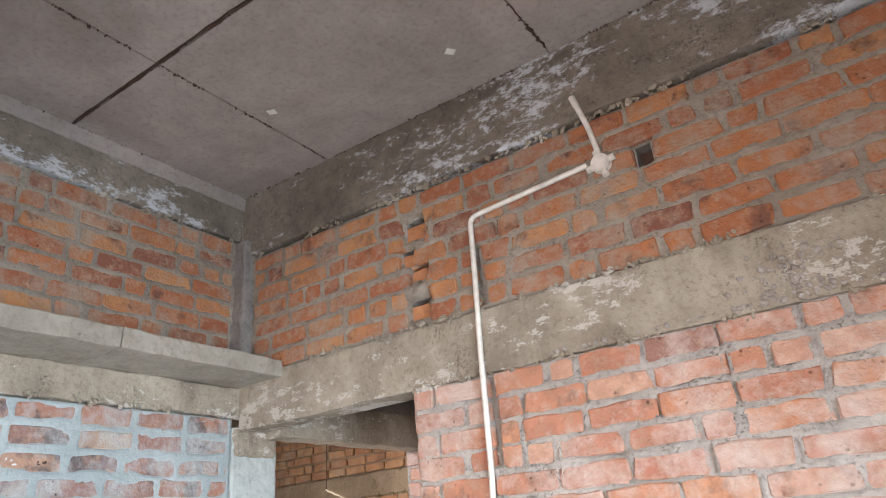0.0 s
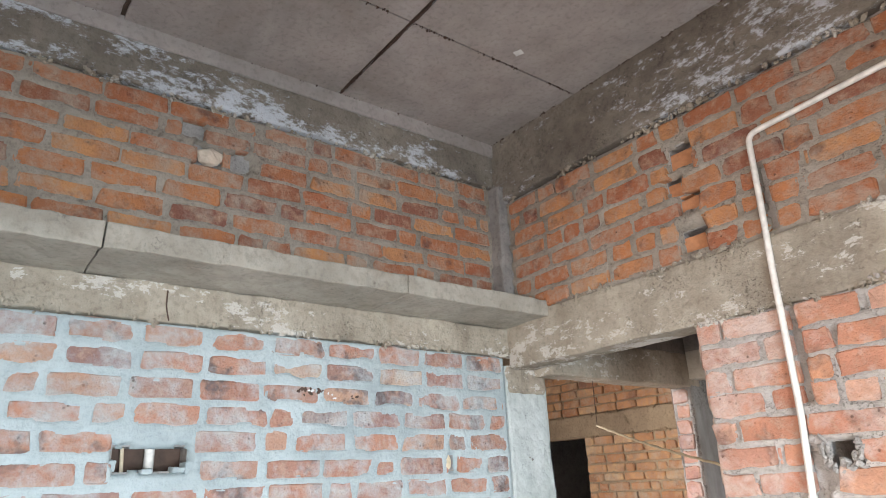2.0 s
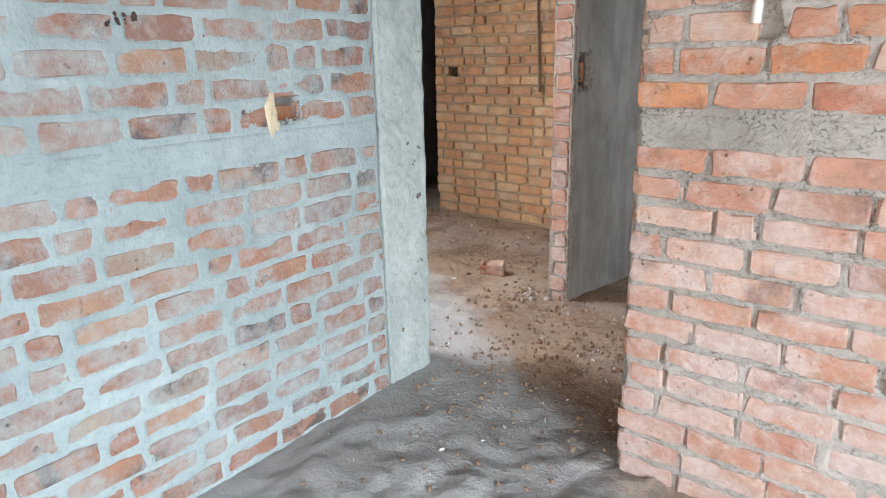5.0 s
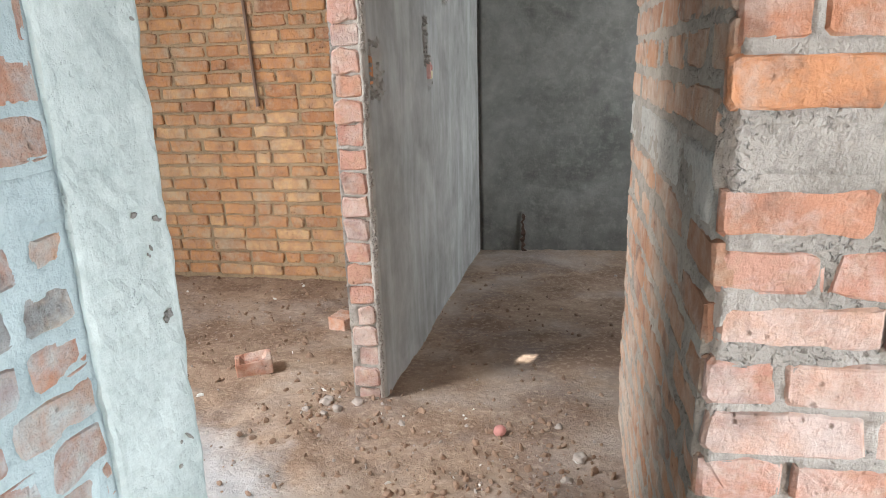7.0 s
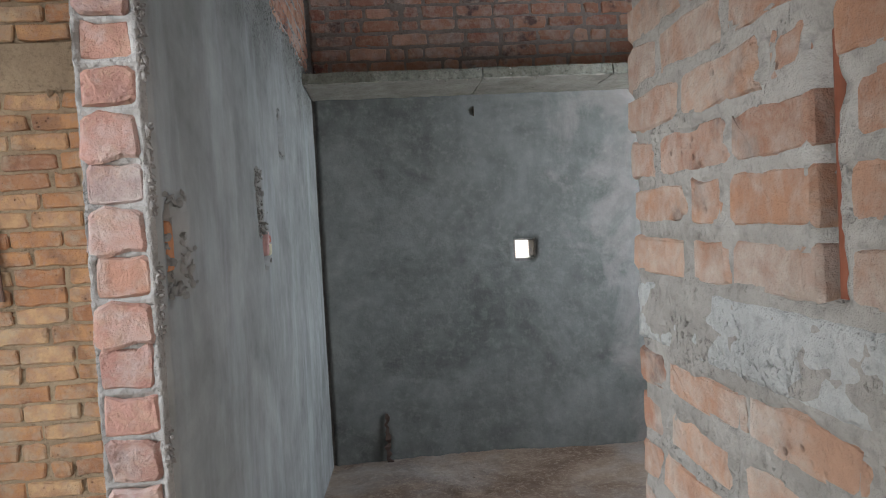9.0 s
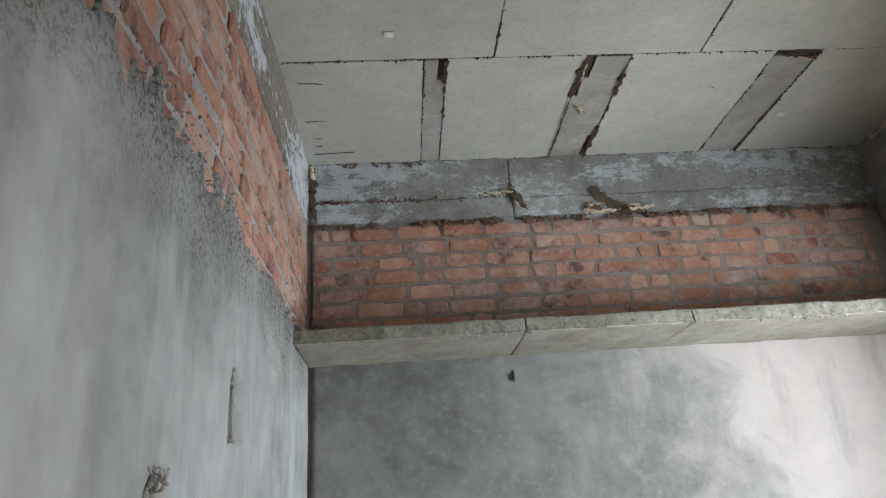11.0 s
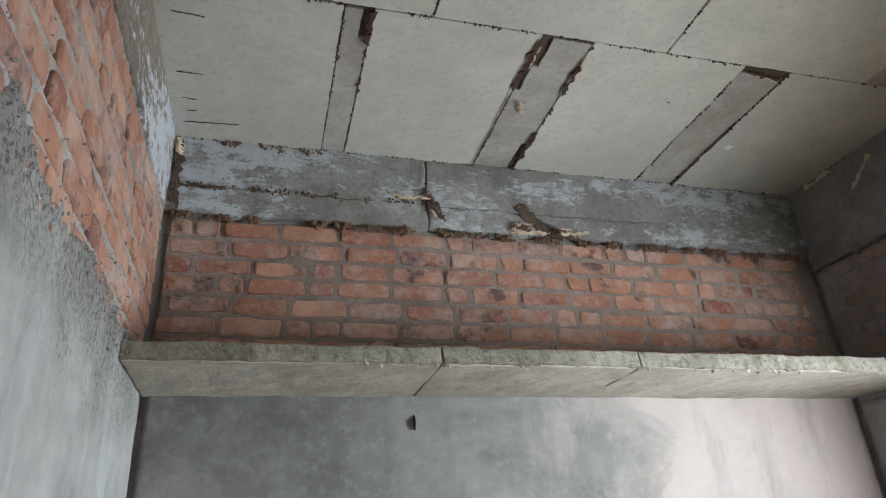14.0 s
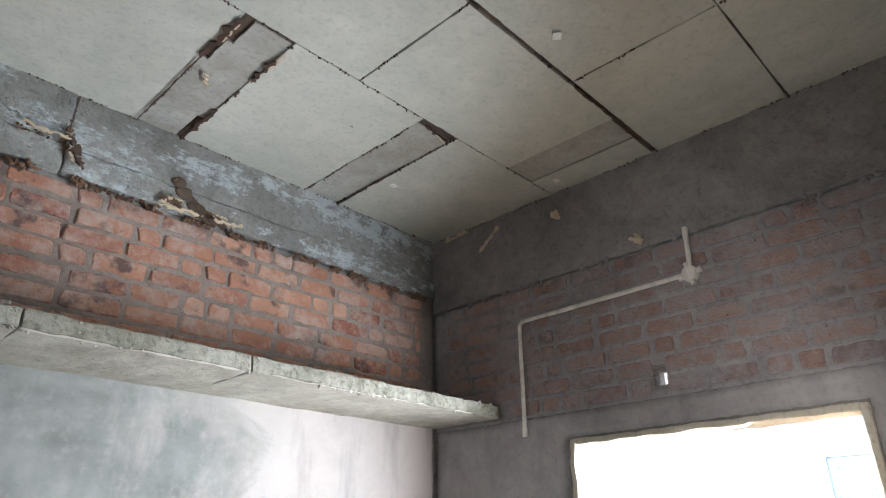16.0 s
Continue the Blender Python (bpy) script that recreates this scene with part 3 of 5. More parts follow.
# ---- the plan, in metres ----
W1, W2, PIER, PART = -2.526, 2.278, -1.54, -2.405          # faces of the front room's two walls, the pier wall and the partition
SOUTH_END, EAST_END, WEST_END = -2.3, 1.6, -6.3
FAR, RIGHT, ORANGE = 6.37, 0.69, 5.28                      # the back room's far and window walls; the hall's far wall
TOP_A, TOP_B = 3.185, 3.115                                # ceilings
BASE = -0.3
PIER_END, PART_END = 3.52, 3.54
COL0, COL1 = 2.25, 2.512


def ground_height(x, y):
    slope = 0.04 - 0.075 * max(0.0, y - 3.4) if y > 3.4 else 0.04
    h = 0.022 * noise.noise((x * 1.3, y * 1.3, 1.0)) + 0.012 * noise.noise((x * 5, y * 5, 2.0))
    rub = max(0.0, noise.noise((x * 0.9, y * 0.9, 7.0)) + 0.35)
    h += rub * (0.020 * noise.noise((x * 11, y * 11, 3.0)) + 0.024 * abs(noise.noise((x * 24, y * 24, 4.0))))
    h += 0.007 * rub * noise.noise((x * 48, y * 48, 6.0))
    return slope - 0.02 + h


def build_ground():
    verts, faces = [], []
    x0, x1, y0, y1, step = WEST_END - 0.1, EAST_END + 0.1, SOUTH_END - 0.1, 7.4, 0.023
    nx, ny = int((x1 - x0) / step), int((y1 - y0) / step)
    for i in range(nx + 1):
        for j in range(ny + 1):
            x, y = x0 + i * step, y0 + j * step
            verts.append((x, y, ground_height(x, y)))
    for i in range(nx):
        for j in range(ny):
            a = i * (ny + 1) + j
            faces.append((a, a + ny + 1, a + ny + 2, a + 1))
    me = mesh_of("floor", verts, faces, soil, True)
    tagged(new("floor", me), "trodden brown soil floor with grey cement dust", "floor", kind="structure")
    far = mesh_of("ground", [(-900, -900, -0.35), (900, -900, -0.35), (900, 900, -0.35), (-900, 900, -0.35)], [(0, 1, 2, 3)], soil)
    tagged(new("ground", far), "bare soil ground outside the unfinished building", "ground", kind="structure")


build_ground()

# where the bricks of every face lie
hole_slot = (0.615, 0.845, 1.597, 1.672)
hole_low = (1.785, 1.880, 1.140, 1.222)
hole_small = (1.905, 1.945, 1.575, 1.635)
hole_up = (0.775, 0.865, 2.68, 2.77)
hole_beside = (0.905, 0.985, 2.70, 2.775)
hole_over = (0.72, 0.80, 2.80, 2.86)
w1_holes = [hole_slot, hole_low, hole_small]
hole_w2 = (-1.188, -1.098, 1.522, 1.592)
chases = [(-1.535, -1.435, 2.635, 2.73), (-1.565, -1.495, 2.525, 2.60), (-1.525, -1.435, 2.455, 2.52), (-1.535, -1.435, 2.295, 2.375)]
grooves = [(-1.207, -1.180, 2.27, 2.50), (-1.218, -1.187, 1.72, 2.00), (-1.245, -1.205, 1.36, 1.56)]   # cut beside the conduit
hole_hook = (-0.545, -0.49, 2.60, 2.68)
chase_pier = (2.962, 2.998, 1.155, 1.43)
hole_vent = (5.035, 5.095, 2.06, 2.13)
opening = (4.35, 5.53, 0.86, 1.885)
door_orange = (-5.65, -4.76, BASE, 1.90)
hole_orange = (-4.60, -4.50, 1.13, 1.215)
SET_W1_LOW = plan_bricks(-0.6, COL0 - 0.005, 0.02, 1.035, w1_holes, seed=5)
SET_W1_MID = plan_bricks(-0.6, COL0 - 0.005, 1.125, 2.07, w1_holes, seed=6)
SET_W1_UP = plan_bricks(-0.6, W2 - 0.06, 2.285, 2.93, [hole_up, hole_beside, hole_over], seed=7, headers=0.25)
SET_W2_LOW = plan_bricks(PIER, 0.7, 0.01, 1.095, [], seed=8, ragged=0.006, joint=0.008)
SET_W2_MID = plan_bricks(PIER, 0.7, 1.181, 2.015, [hole_w2, *grooves], seed=9, ragged=0.006, joint=0.008)
SET_W2_UP = plan_bricks(W1 + 0.08, 0.7, 2.255, 2.84, chases + [hole_hook, *grooves], seed=10, headers=0.25)
SET_PIER_LOW = plan_bricks(W2 + 0.002, PIER_END, 0.0, 1.015, [], seed=11, ragged=0.012)
SET_PIER_MID = plan_bricks(W2 + 0.002, PIER_END, 1.14, 1.96, [chase_pier], seed=12, ragged=0.012)
SET_PART_END = plan_bricks(PART - 0.125, PART - 0.018, -0.02, 1.98, [], seed=13, pitch=0.5, headers=0, joint=0.004)
SET_PART_UP = plan_bricks(PART_END + 0.12, FAR - 0.01, 2.02, 2.765, [], seed=14, headers=0.25)
SET_FAR = plan_bricks(PART + 0.01, RIGHT - 0.1, 2.095, 2.745, [], seed=15, headers=0.3)
SET_RIGHT = plan_bricks(PIER_END + 0.02, FAR - 0.09, 2.02, 2.67, [hole_vent], seed=16, headers=0.3)
SET_ORANGE_LOW = plan_bricks(-5.7, PART - 0.13, -0.10, 1.90, [door_orange, hole_orange], seed=17, pitch=0.232)
SET_ORANGE_UP = plan_bricks(-5.7, PART - 0.13, 2.11, TOP_B, [], seed=18, pitch=0.232)

# west wall of the front room
wall_w1 = wall_thing("wall_west", "red brick wall smeared with grey cement mortar", (W1, 0, 0))
hung(part("core", slab_mesh("core", EAST, SOUTH_END, COL0, BASE, TOP_A, W1 - 0.032, 0.085, w1_holes, mortar_grey), None, wall_w1))
hung(part("mortar", skin("mortar", EAST, -0.7, COL0, 0.0, 2.075, W1, w1_holes, mortar_pale, 0.0035, 0.0035, 0.0105, 3, 0.036, SET_W1_LOW + SET_W1_MID, 0.0155), None, wall_w1))
hung(part("mortar", skin("mortar", EAST, -0.7, COL0, 2.27, 2.94, W1, [hole_up, hole_beside, hole_over], mortar_upper, 0.002, 0.007, 0.0115, 4, 0.036, SET_W1_UP, 0.011, 0.014), None, wall_w1))
hung(part("concrete_band", skin("concrete_band", EAST, -0.7, COL0, 1.03, 1.13, W1, [], mortar_pale, 0.006, 0.006, 0.012, 8), None, wall_w1, "pale grey concrete band between the brick courses"))

# column at the door
column = wall_thing("column_door", "plastered pale grey concrete column with a chipped top", ((W1 - 0.1), 2.36, 0))
hung(part("shaft", rough_box(W1 - 0.2, W1 + 0.003, COL0, COL1, BASE, 2.035, 0.014, 0.028, 0.0065, 5), plaster_pale, column))
hung(part("chipped_head", rough_box(W1 - 0.19, W1 + 0.012, COL0 + 0.005, COL1 - 0.012, 1.90, 2.04, 0.02, 0.025, 0.012, 9), concrete_lintel, column, "broken dark concrete at the column's head"))

# door wall of the front room, with the pier wall behind its edge
wall_w2 = wall_thing("wall_north", "red brick wall with raked mortar joints beside the doorway", (0, W2, 0))
hung(part("core", slab_mesh("core", SOUTH, PIER + 0.01, EAST_END, BASE, 2.02, W2 + 0.032, 0.075, [hole_w2], mortar_grey), None, wall_w2))
hung(part("core", slab_mesh("core", SOUTH, W1, EAST_END, 2.02, TOP_A, W2 + 0.032, 0.075, chases + [hole_hook], mortar_grey), None, wall_w2))
hung(part("mortar", skin("mortar", SOUTH, PIER + 0.006, 0.75, 0.0, 2.02, W2, [hole_w2, *grooves], mortar_jamb, 0.003, 0.006, 0.0088, 11, 0.036, SET_W2_LOW + SET_W2_MID, 0.009, 0.032), None, wall_w2))
hung(part("mortar", skin("mortar", SOUTH, W1 + 0.06, 0.75, 2.25, 2.84, W2, chases + [hole_hook, *grooves], mortar_upper, 0.002, 0.007, 0.0115, 12, 0.036, SET_W2_UP, 0.011, 0.014), None, wall_w2))
hung(part("concrete_band", skin("concrete_band", SOUTH, PIER, 0.75, 1.095, 1.181, W2, [], mortar_jamb, 0.004, 0.008, 0.011, 18), None, wall_w2, "pale grey concrete band between the brick courses"))

lintel = wall_thing("lintel_door", "stained cast concrete lintel over the doorway", (-1, W2, 2.1))
hung(part("cast", rough_box(W1 + 0.005, EAST_END, W2 - 0.004, W2 + 0.14, 2.015, 2.252, 0.01, 0.04, 0.006, 3), concrete_lintel, lintel))

# ring beams of the front room
beam = wall_thing("beam_front_room", "stained concrete ring beam with white salt streaks", (-1, W2, 3.0))
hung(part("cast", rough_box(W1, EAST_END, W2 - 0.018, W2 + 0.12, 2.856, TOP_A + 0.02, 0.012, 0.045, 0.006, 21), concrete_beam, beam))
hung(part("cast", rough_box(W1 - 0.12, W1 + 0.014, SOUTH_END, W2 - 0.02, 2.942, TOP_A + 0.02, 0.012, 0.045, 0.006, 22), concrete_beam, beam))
corner = wall_thing("column_corner", "rough mortar fillet up the corner between two brick walls", (W1, W2, 2.5))
hung(part("fillet", rough_box(W1 - 0.02, W1 + 0.075, W2 - 0.055, W2 + 0.02, 2.25, 2.93, 0.015, 0.03, 0.009, 31), mortar_dark, corner))

# loft shelf of the front room, and the band under it
shelf_a = wall_thing("loft_shelf_front", "cast concrete loft shelf along the brick wall", (W1, 0, 2.2))
for a, b, k in ((-0.9, 0.458, 41), (0.462, 1.52, 43), (1.523, W2 - 0.002, 44)):
    hung(part("slab", rough_box(W1 - 0.02, -2.235, a, b, 2.205 + (k - 41) * 0.0007, 2.283, 0.005, 0.045, 0.006, 41), concrete_shelf, shelf_a))
hung(part("band", rough_box(W1 - 0.05, W1 + 0.010, -0.9, COL1, 2.075, 2.207, 0.008, 0.045, 0.006, 42), concrete_lintel, shelf_a, "rough stained concrete band under the shelf"))

# pier wall
wall_pier = wall_thing("wall_pier", "red brick wall with grey mortar smears and a ragged end", (PIER, 2.9, 0))
hung(part("core", slab_mesh("core", WEST, W2 + 0.012, PIER_END - 0.015, BASE, 1.96, PIER + 0.032, 0.075, [], mortar_grey), None, wall_pier))
hung(part("mortar", skin("mortar", WEST, W2 + 0.01, PIER_END - 0.02, 0.0, 1.96, PIER, [chase_pier], mortar_pier, 0.003, 0.006, 0.0095, 15, 0.036, SET_PIER_LOW + SET_PIER_MID, 0.0125, 0.010), None, wall_pier))
hung(part("concrete_band", skin("concrete_band", WEST, W2 + 0.02, PIER_END - 0.01, 1.015, 1.14, PIER, [], concrete_band, 0.004, 0.008, 0.012, 19), None, wall_pier, "pale crumbly concrete band between the brick courses"))
hung(part("upper_wall", slab_mesh("upper_wall", WEST, W2 + 0.11, PIER_END + 0.11, 1.96, TOP_B, PIER, 0.11, [], mortar_dark), None, wall_pier))

# hall: lintel between column and partition, lintel at the back room's entry
hall_lintel = wall_thing("lintel_hall", "stained concrete lintel over the hall opening", (PART, 3.0, 2.0))
hung(part("cast", rough_box(PART - 0.125, PART, COL1 - 0.08, PART_END + 0.1, 1.985, 2.17, 0.01, 0.045, 0.005, 51), concrete_lintel, hall_lintel))
hung(part("upper_wall", slab_mesh("upper_wall", EAST, COL1 - 0.08, PART_END + 0.1, 2.17, TOP_B, PART - 0.012, 0.10, [], mortar_dark), None, hall_lintel))
room_lintel = wall_thing("lintel_back_room", "grey concrete lintel over the back room's entry", (-2.0, 3.58, 2.0))
hung(part("cast", rough_box(PART, PIER + 0.05, 3.545, 3.655, 2.02, 2.18, 0.01, 0.045, 0.005, 52), concrete_loft, room_lintel))
hung(part("upper_wall", slab_mesh("upper_wall", SOUTH, PART, PIER + 0.05, 2.18, TOP_B, 3.55, 0.10, [], mortar_dark), None, room_lintel))

# partition between hall and back room
niche = (3.585, 3.70, 1.15, 1.325)
slot = (4.975, 5.11, 1.555, 1.72)
box_hole = (4.53, 4.615, 1.15, 1.275)
chase_part = (4.46, 4.54, 1.25, 1.45)
wall_part = wall_thing("wall_partition", "grey cement-plastered partition with bare brick above and at its end", (PART, 5, 0))
hung(part("core", slab_mesh("core", EAST, PART_END + 0.012, FAR, BASE, TOP_B, PART - 0.03, 0.085, [niche, slot, box_hole, chase_part], mortar_grey), None, wall_part))
hung(part("plaster", skin("plaster", EAST, PART_END + 0.006, FAR, BASE, 2.24, PART, [niche, slot, box_hole, chase_part], plaster_part, 0.0, 0.0025, 0.0105, 61, 0.028, None, 0, 0, 0.17, 0.016), None, wall_part, "smooth grey cement plaster"))
hung(part("mortar", skin("mortar", EAST, PART_END + 0.1, FAR, 2.02, 2.78, PART - 0.012, [], mortar_grey, 0.001, 0.006, 0.014, 62, 0.036, SET_PART_UP, 0.004, 0.022), None, wall_part))
hung(part("end_mortar", skin("end_mortar", SOUTH, PART - 0.132, PART - 0.004, -0.1, 1.99, PART_END, [], mortar_grey, 0.001, 0.006, 0.008, 64, 0.03, SET_PART_END, 0.003), None, wall_part))
hung(part("beam", rough_box(PART - 0.11, PART - 0.004, PART_END + 0.1, FAR, 2.765, TOP_B + 0.02, 0.01, 0.05, 0.005, 63), concrete_beam, wall_part, "stained concrete beam at the top"))

# far wall of the back room
hole_far = (-1.205, -1.085, 1.008, 1.126)
wall_far = wall_thing("wall_far", "grey plastered wall with bare brick above the loft shelf", (-1, FAR, 0))
hung(part("core", slab_mesh("core", SOUTH, PART - 0.1, RIGHT + 0.12, BASE, TOP_B, FAR + 0.016, 0.165, [hole_far], mortar_dark), None, wall_far))
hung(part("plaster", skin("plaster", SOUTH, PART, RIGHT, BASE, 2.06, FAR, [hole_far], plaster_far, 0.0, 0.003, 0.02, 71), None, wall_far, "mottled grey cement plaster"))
hung(part("mortar", skin("mortar", SOUTH, PART, RIGHT, 2.08, 2.748, FAR + 0.006, [], mortar_far, 0.001, 0.005, 0.0135, 72, 0.036, SET_FAR, 0.009, 0.010), None, wall_far))
for a, b, d, e in ((PART - 0.01, -1.337, 2.762, 2.881), (-1.332, RIGHT, 2.764, 2.875), (PART - 0.01, -1.338, 2.885, TOP_B + 0.02), (-1.333, RIGHT, 2.879, TOP_B + 0.02)):
    hung(part("beam", rough_box(a, b, FAR - 0.012 - (0.004 if d < 2.8 else 0), FAR + 0.1, d, e, 0.007, 0.035, 0.008, 73), concrete_far, wall_far, "salt-stained concrete ring beam"))
shelf_b = wall_thing("loft_shelf_back", "thin cast concrete loft shelf along the far wall", (-1, FAR, 2.05))
for a, b, k in ((PART + 0.002, -1.432, 81), (-1.428, -0.70, 82), (-0.697, RIGHT - 0.002, 83)):
    hung(part("slab", rough_box(a, b, 5.925, FAR + 0.01, 2.03, 2.088, 0.006, 0.045, 0.005, k), concrete_shelf, shelf_b))
    hung(part("edge", rough_box(a, b, 5.914, 5.931, 2.034, 2.090, 0.005, 0.03, 0.006, k + 5), concrete_edge, shelf_b, "darker greenish front edge"))

# window wall of the back room
wall_right = wall_thing("wall_window", "sooty plastered wall paled for window glare, with bare brick above a window opening", (RIGHT, 5, 0))
hung(part("core", slab_mesh("core", WEST, PIER_END - 0.05, FAR + 0.11, BASE, TOP_B, RIGHT + 0.016, 0.10, [opening, hole_vent], mortar_dark), None, wall_right))
hung(part("plaster", skin("plaster", WEST, PIER_END, FAR, BASE, 2.02, RIGHT, [opening], plaster_sooty_glare, 0.0, 0.003, 0.022, 91, fray=0.0), None, wall_right, "grey cement plaster round the window opening"))
hung(part("mortar", skin("mortar", WEST, PIER_END, FAR, 2.0, 2.68, RIGHT + 0.008, [opening, hole_vent], mortar_sooty_glare, 0.002, 0.006, 0.0135, 92, 0.036, SET_RIGHT, 0.007), None, wall_right))
hung(part("beam", rough_box(RIGHT - 0.012, RIGHT + 0.1, PIER_END, FAR, 2.67, TOP_B + 0.02, 0.01, 0.05, 0.006, 93), concrete_sooty_glare, wall_right, "dark stained concrete ring beam"))

reveal = cement_material("reveal_cream", (0.42, 0.38, 0.30), (0.62, 0.57, 0.47), 0.004)
for a, b, c, d in ((5.505, 5.532, 0.86, 1.885), (4.348, 4.372, 0.86, 1.885), (4.372, 5.505, 1.862, 1.888), (4.372, 5.505, 0.84, 0.865)):
    hung(part("window_reveal", rough_box(RIGHT - 0.004, RIGHT + 0.125, a, b, c, d, 0.006, 0.03, 0.006, 95), reveal, wall_right, "cream cement edge of the window opening"))

# orange brick wall of the hall
wall_orange = wall_thing("wall_hall", "orange brick wall with a dark doorway", (-4, ORANGE, 0))
hung(part("core", slab_mesh("core", SOUTH, WEST_END, PART - 0.1, BASE, TOP_B, ORANGE + 0.032, 0.085, [door_orange, hole_orange], mortar_tan), None, wall_orange))
hung(part("mortar", skin("mortar", SOUTH, -5.75, PART - 0.11, -0.2, 1.93, ORANGE, [door_orange, hole_orange], mortar_tan, -0.003, 0.005, 0.013, 101, 0.036, SET_ORANGE_LOW, 0.006, 0.022), None, wall_orange))
hung(part("mortar", skin("mortar", SOUTH, -5.75, PART - 0.11, 2.1, TOP_B, ORANGE, [], mortar_tan, -0.009, 0.004, 0.02, 102, 0.036, SET_ORANGE_UP, 0.0, 0.02), None, wall_orange))
hung(part("lintel_band", rough_box(-6.2, PART - 0.11, ORANGE - 0.012, ORANGE + 0.1, 1.90, 2.105, 0.008, 0.06, 0.005, 103), mortar_tan, wall_orange, "tan concrete lintel band"))

# plain walls that close the place
closing = [("wall_south", SOUTH, WEST_END, EAST_END, SOUTH_END, 0.12, [(-0.75, 0.55, 0.7, 2.0)], NORTH),
           ("wall_east", WEST, SOUTH_END, W2 + 1.3, EAST_END, 0.12, [(-0.6, 0.9, BASE, 1.9)], WEST),
           ("wall_hall_end", EAST, SOUTH_END, 7.4, WEST_END, 0.12, [(1.2, 2.4, BASE, 1.95)], EAST),
           ("wall_bath", NORTH, PIER + 0.09, RIGHT, PIER_END, 0.10, [], NORTH),
           ("wall_dark_room", SOUTH, WEST_END, PART - 0.1, 7.4, 0.12, [], SOUTH)]
for name, _, a, b, face, thick, holes, n in closing:
    me = slab_mesh(name, n, a, b, BASE, TOP_A, face, thick, holes, mortar_grey)
    tagged(new(name, me), "plain grey cement wall closing the building", "wall", kind="structure")
me = slab_mesh("wall_dark_side", EAST, ORANGE + 0.11, 7.4, BASE, TOP_A, PART - 0.14, 0.08, [], mortar_dark)
tagged(new("wall_dark_side", me), "plain dark cement wall of the room beyond", "wall", kind="structure")


# ---- ceilings ----
def panel_ceiling(name, panels, z, extent, material, label):
    """Cast against plates: every plate left its own flat field, with open joints between them, under one solid slab."""
    verts, faces, mats = [], [], []

    def block(x0, x1, y0, y1, z0, z1, mat, worn=0.0):
        ring = []
        for (ax, ay), (bx, by) in (((x0, y0), (x1, y0)), ((x1, y0), (x1, y1)), ((x1, y1), (x0, y1)), ((x0, y1), (x0, y0))):
            count = max(1, round(math.hypot(bx - ax, by - ay) / 0.02)) if worn else 1
            for i in range(count):
                x, y = ax + (bx - ax) * i / count, ay + (by - ay) * i / count
                d = worn * (noise.noise((x * 30, y * 30, 1.0)) + 1.4 * max(0.0, noise.noise((x * 4, y * 4, 5.0))))
                ring.append((x + d * (1 if x < (x0 + x1) / 2 else -1) * (0.2 if ay == by and 0 < i else 1), y + d * (1 if y < (y0 + y1) / 2 else -1) * (0.2 if ax == bx and 0 < i else 1)))
        o, c = len(verts), len(ring)
        verts.extend([(x, y, z1) for x, y in ring] + [(x, y, z0) for x, y in ring])
        for i in range(c):
            faces.append((o + i, o + c + i, o + c + (i + 1) % c, o + (i + 1) % c))
        faces.append(tuple(o + c + i for i in range(c))[::-1])
        faces.append(tuple(o + i for i in range(c)))
        mats.extend([mat] * (c + 2))

    x0, x1, y0, y1 = extent
    block(x0, x1, y0, y1, z + 0.016, z + 0.15, 1)
    for a, b, c, d, sink, mat in panels:
        gap = 0.0025
        block(a + gap, b - gap, c + gap, d - gap, z + sink, z + 0.017, mat, 0.0035)
    me = mesh_of(name, verts, faces, material[0])
    for m in material[1:]:
        me.materials.append(m)
    me.polygons.foreach_set("material_index", mats)
    return tagged(new(name, me), label, "ceiling", kind="structure")


xs, ys = [W1 - 0.1, -1.93, -0.765, 0.4, EAST_END + 0.1], [SOUTH_END - 0.1, -1.36, -0.455, 0.45, 1.354, W2 + 0.1]
panels_a = []
for i in range(4):
    for j in range(5):
        wide = 0.014 if j > 1 else 0.004
        panels_a.append((xs[i], xs[i + 1], ys[j] + wide, ys[j + 1] - 0.0, random.uniform(0, 0.004), 0))
panel_ceiling("ceiling_front_room", panels_a, TOP_A, (W1 - 0.12, EAST_END + 0.12, SOUTH_END - 0.12, W2 + 0.1), [ceiling_front, groove_dark], "bare grey concrete ceiling with formwork plate joints")

panels_b = []
strips = [(-1.808, -1.709), (-1.105, -0.905), (-0.255, -0.05)]
left = PART - 0.02
for a, b in strips:
    panels_b.append((left, a, 5.495, FAR + 0.02, random.uniform(0, 0.004), 0))
    if b < -1.5:
        panels_b.append((a, b - 0.035, 5.51, 5.66, 0.0066, 2))
        panels_b.append((a, b, 5.64, FAR + 0.02, 0.006, 2))
    elif b < -0.5:
        panels_b.append((a + 0.045, b, 5.51, 5.68, 0.006, 2))
        panels_b.append((a + 0.02, b, 5.66, 5.82, 0.0066, 2))
        panels_b.append((a, b, 5.80, 6.16, 0.0072, 2))
        panels_b.append((a, b - 0.03, 6.14, FAR + 0.02, 0.0078, 2))
    else:
        panels_b.append((a, b, 5.535, FAR + 0.02, 0.006, 2))
    left = b
panels_b.append((left, RIGHT + 0.02, 5.495, FAR + 0.02, 0.002, 0))
left = PART - 0.02
for b in (-1.51, -0.61, 0.31):
    panels_b.append((left, b, 4.92, 5.495, random.uniform(0, 0.004), 0))
    left = b
panels_b.append((0.31, 0.50, 4.93, 5.495, 0.005, 2))
panels_b.append((0.50, RIGHT + 0.02, 4.93, 5.495, 0.002, 0))
left = PART - 0.02
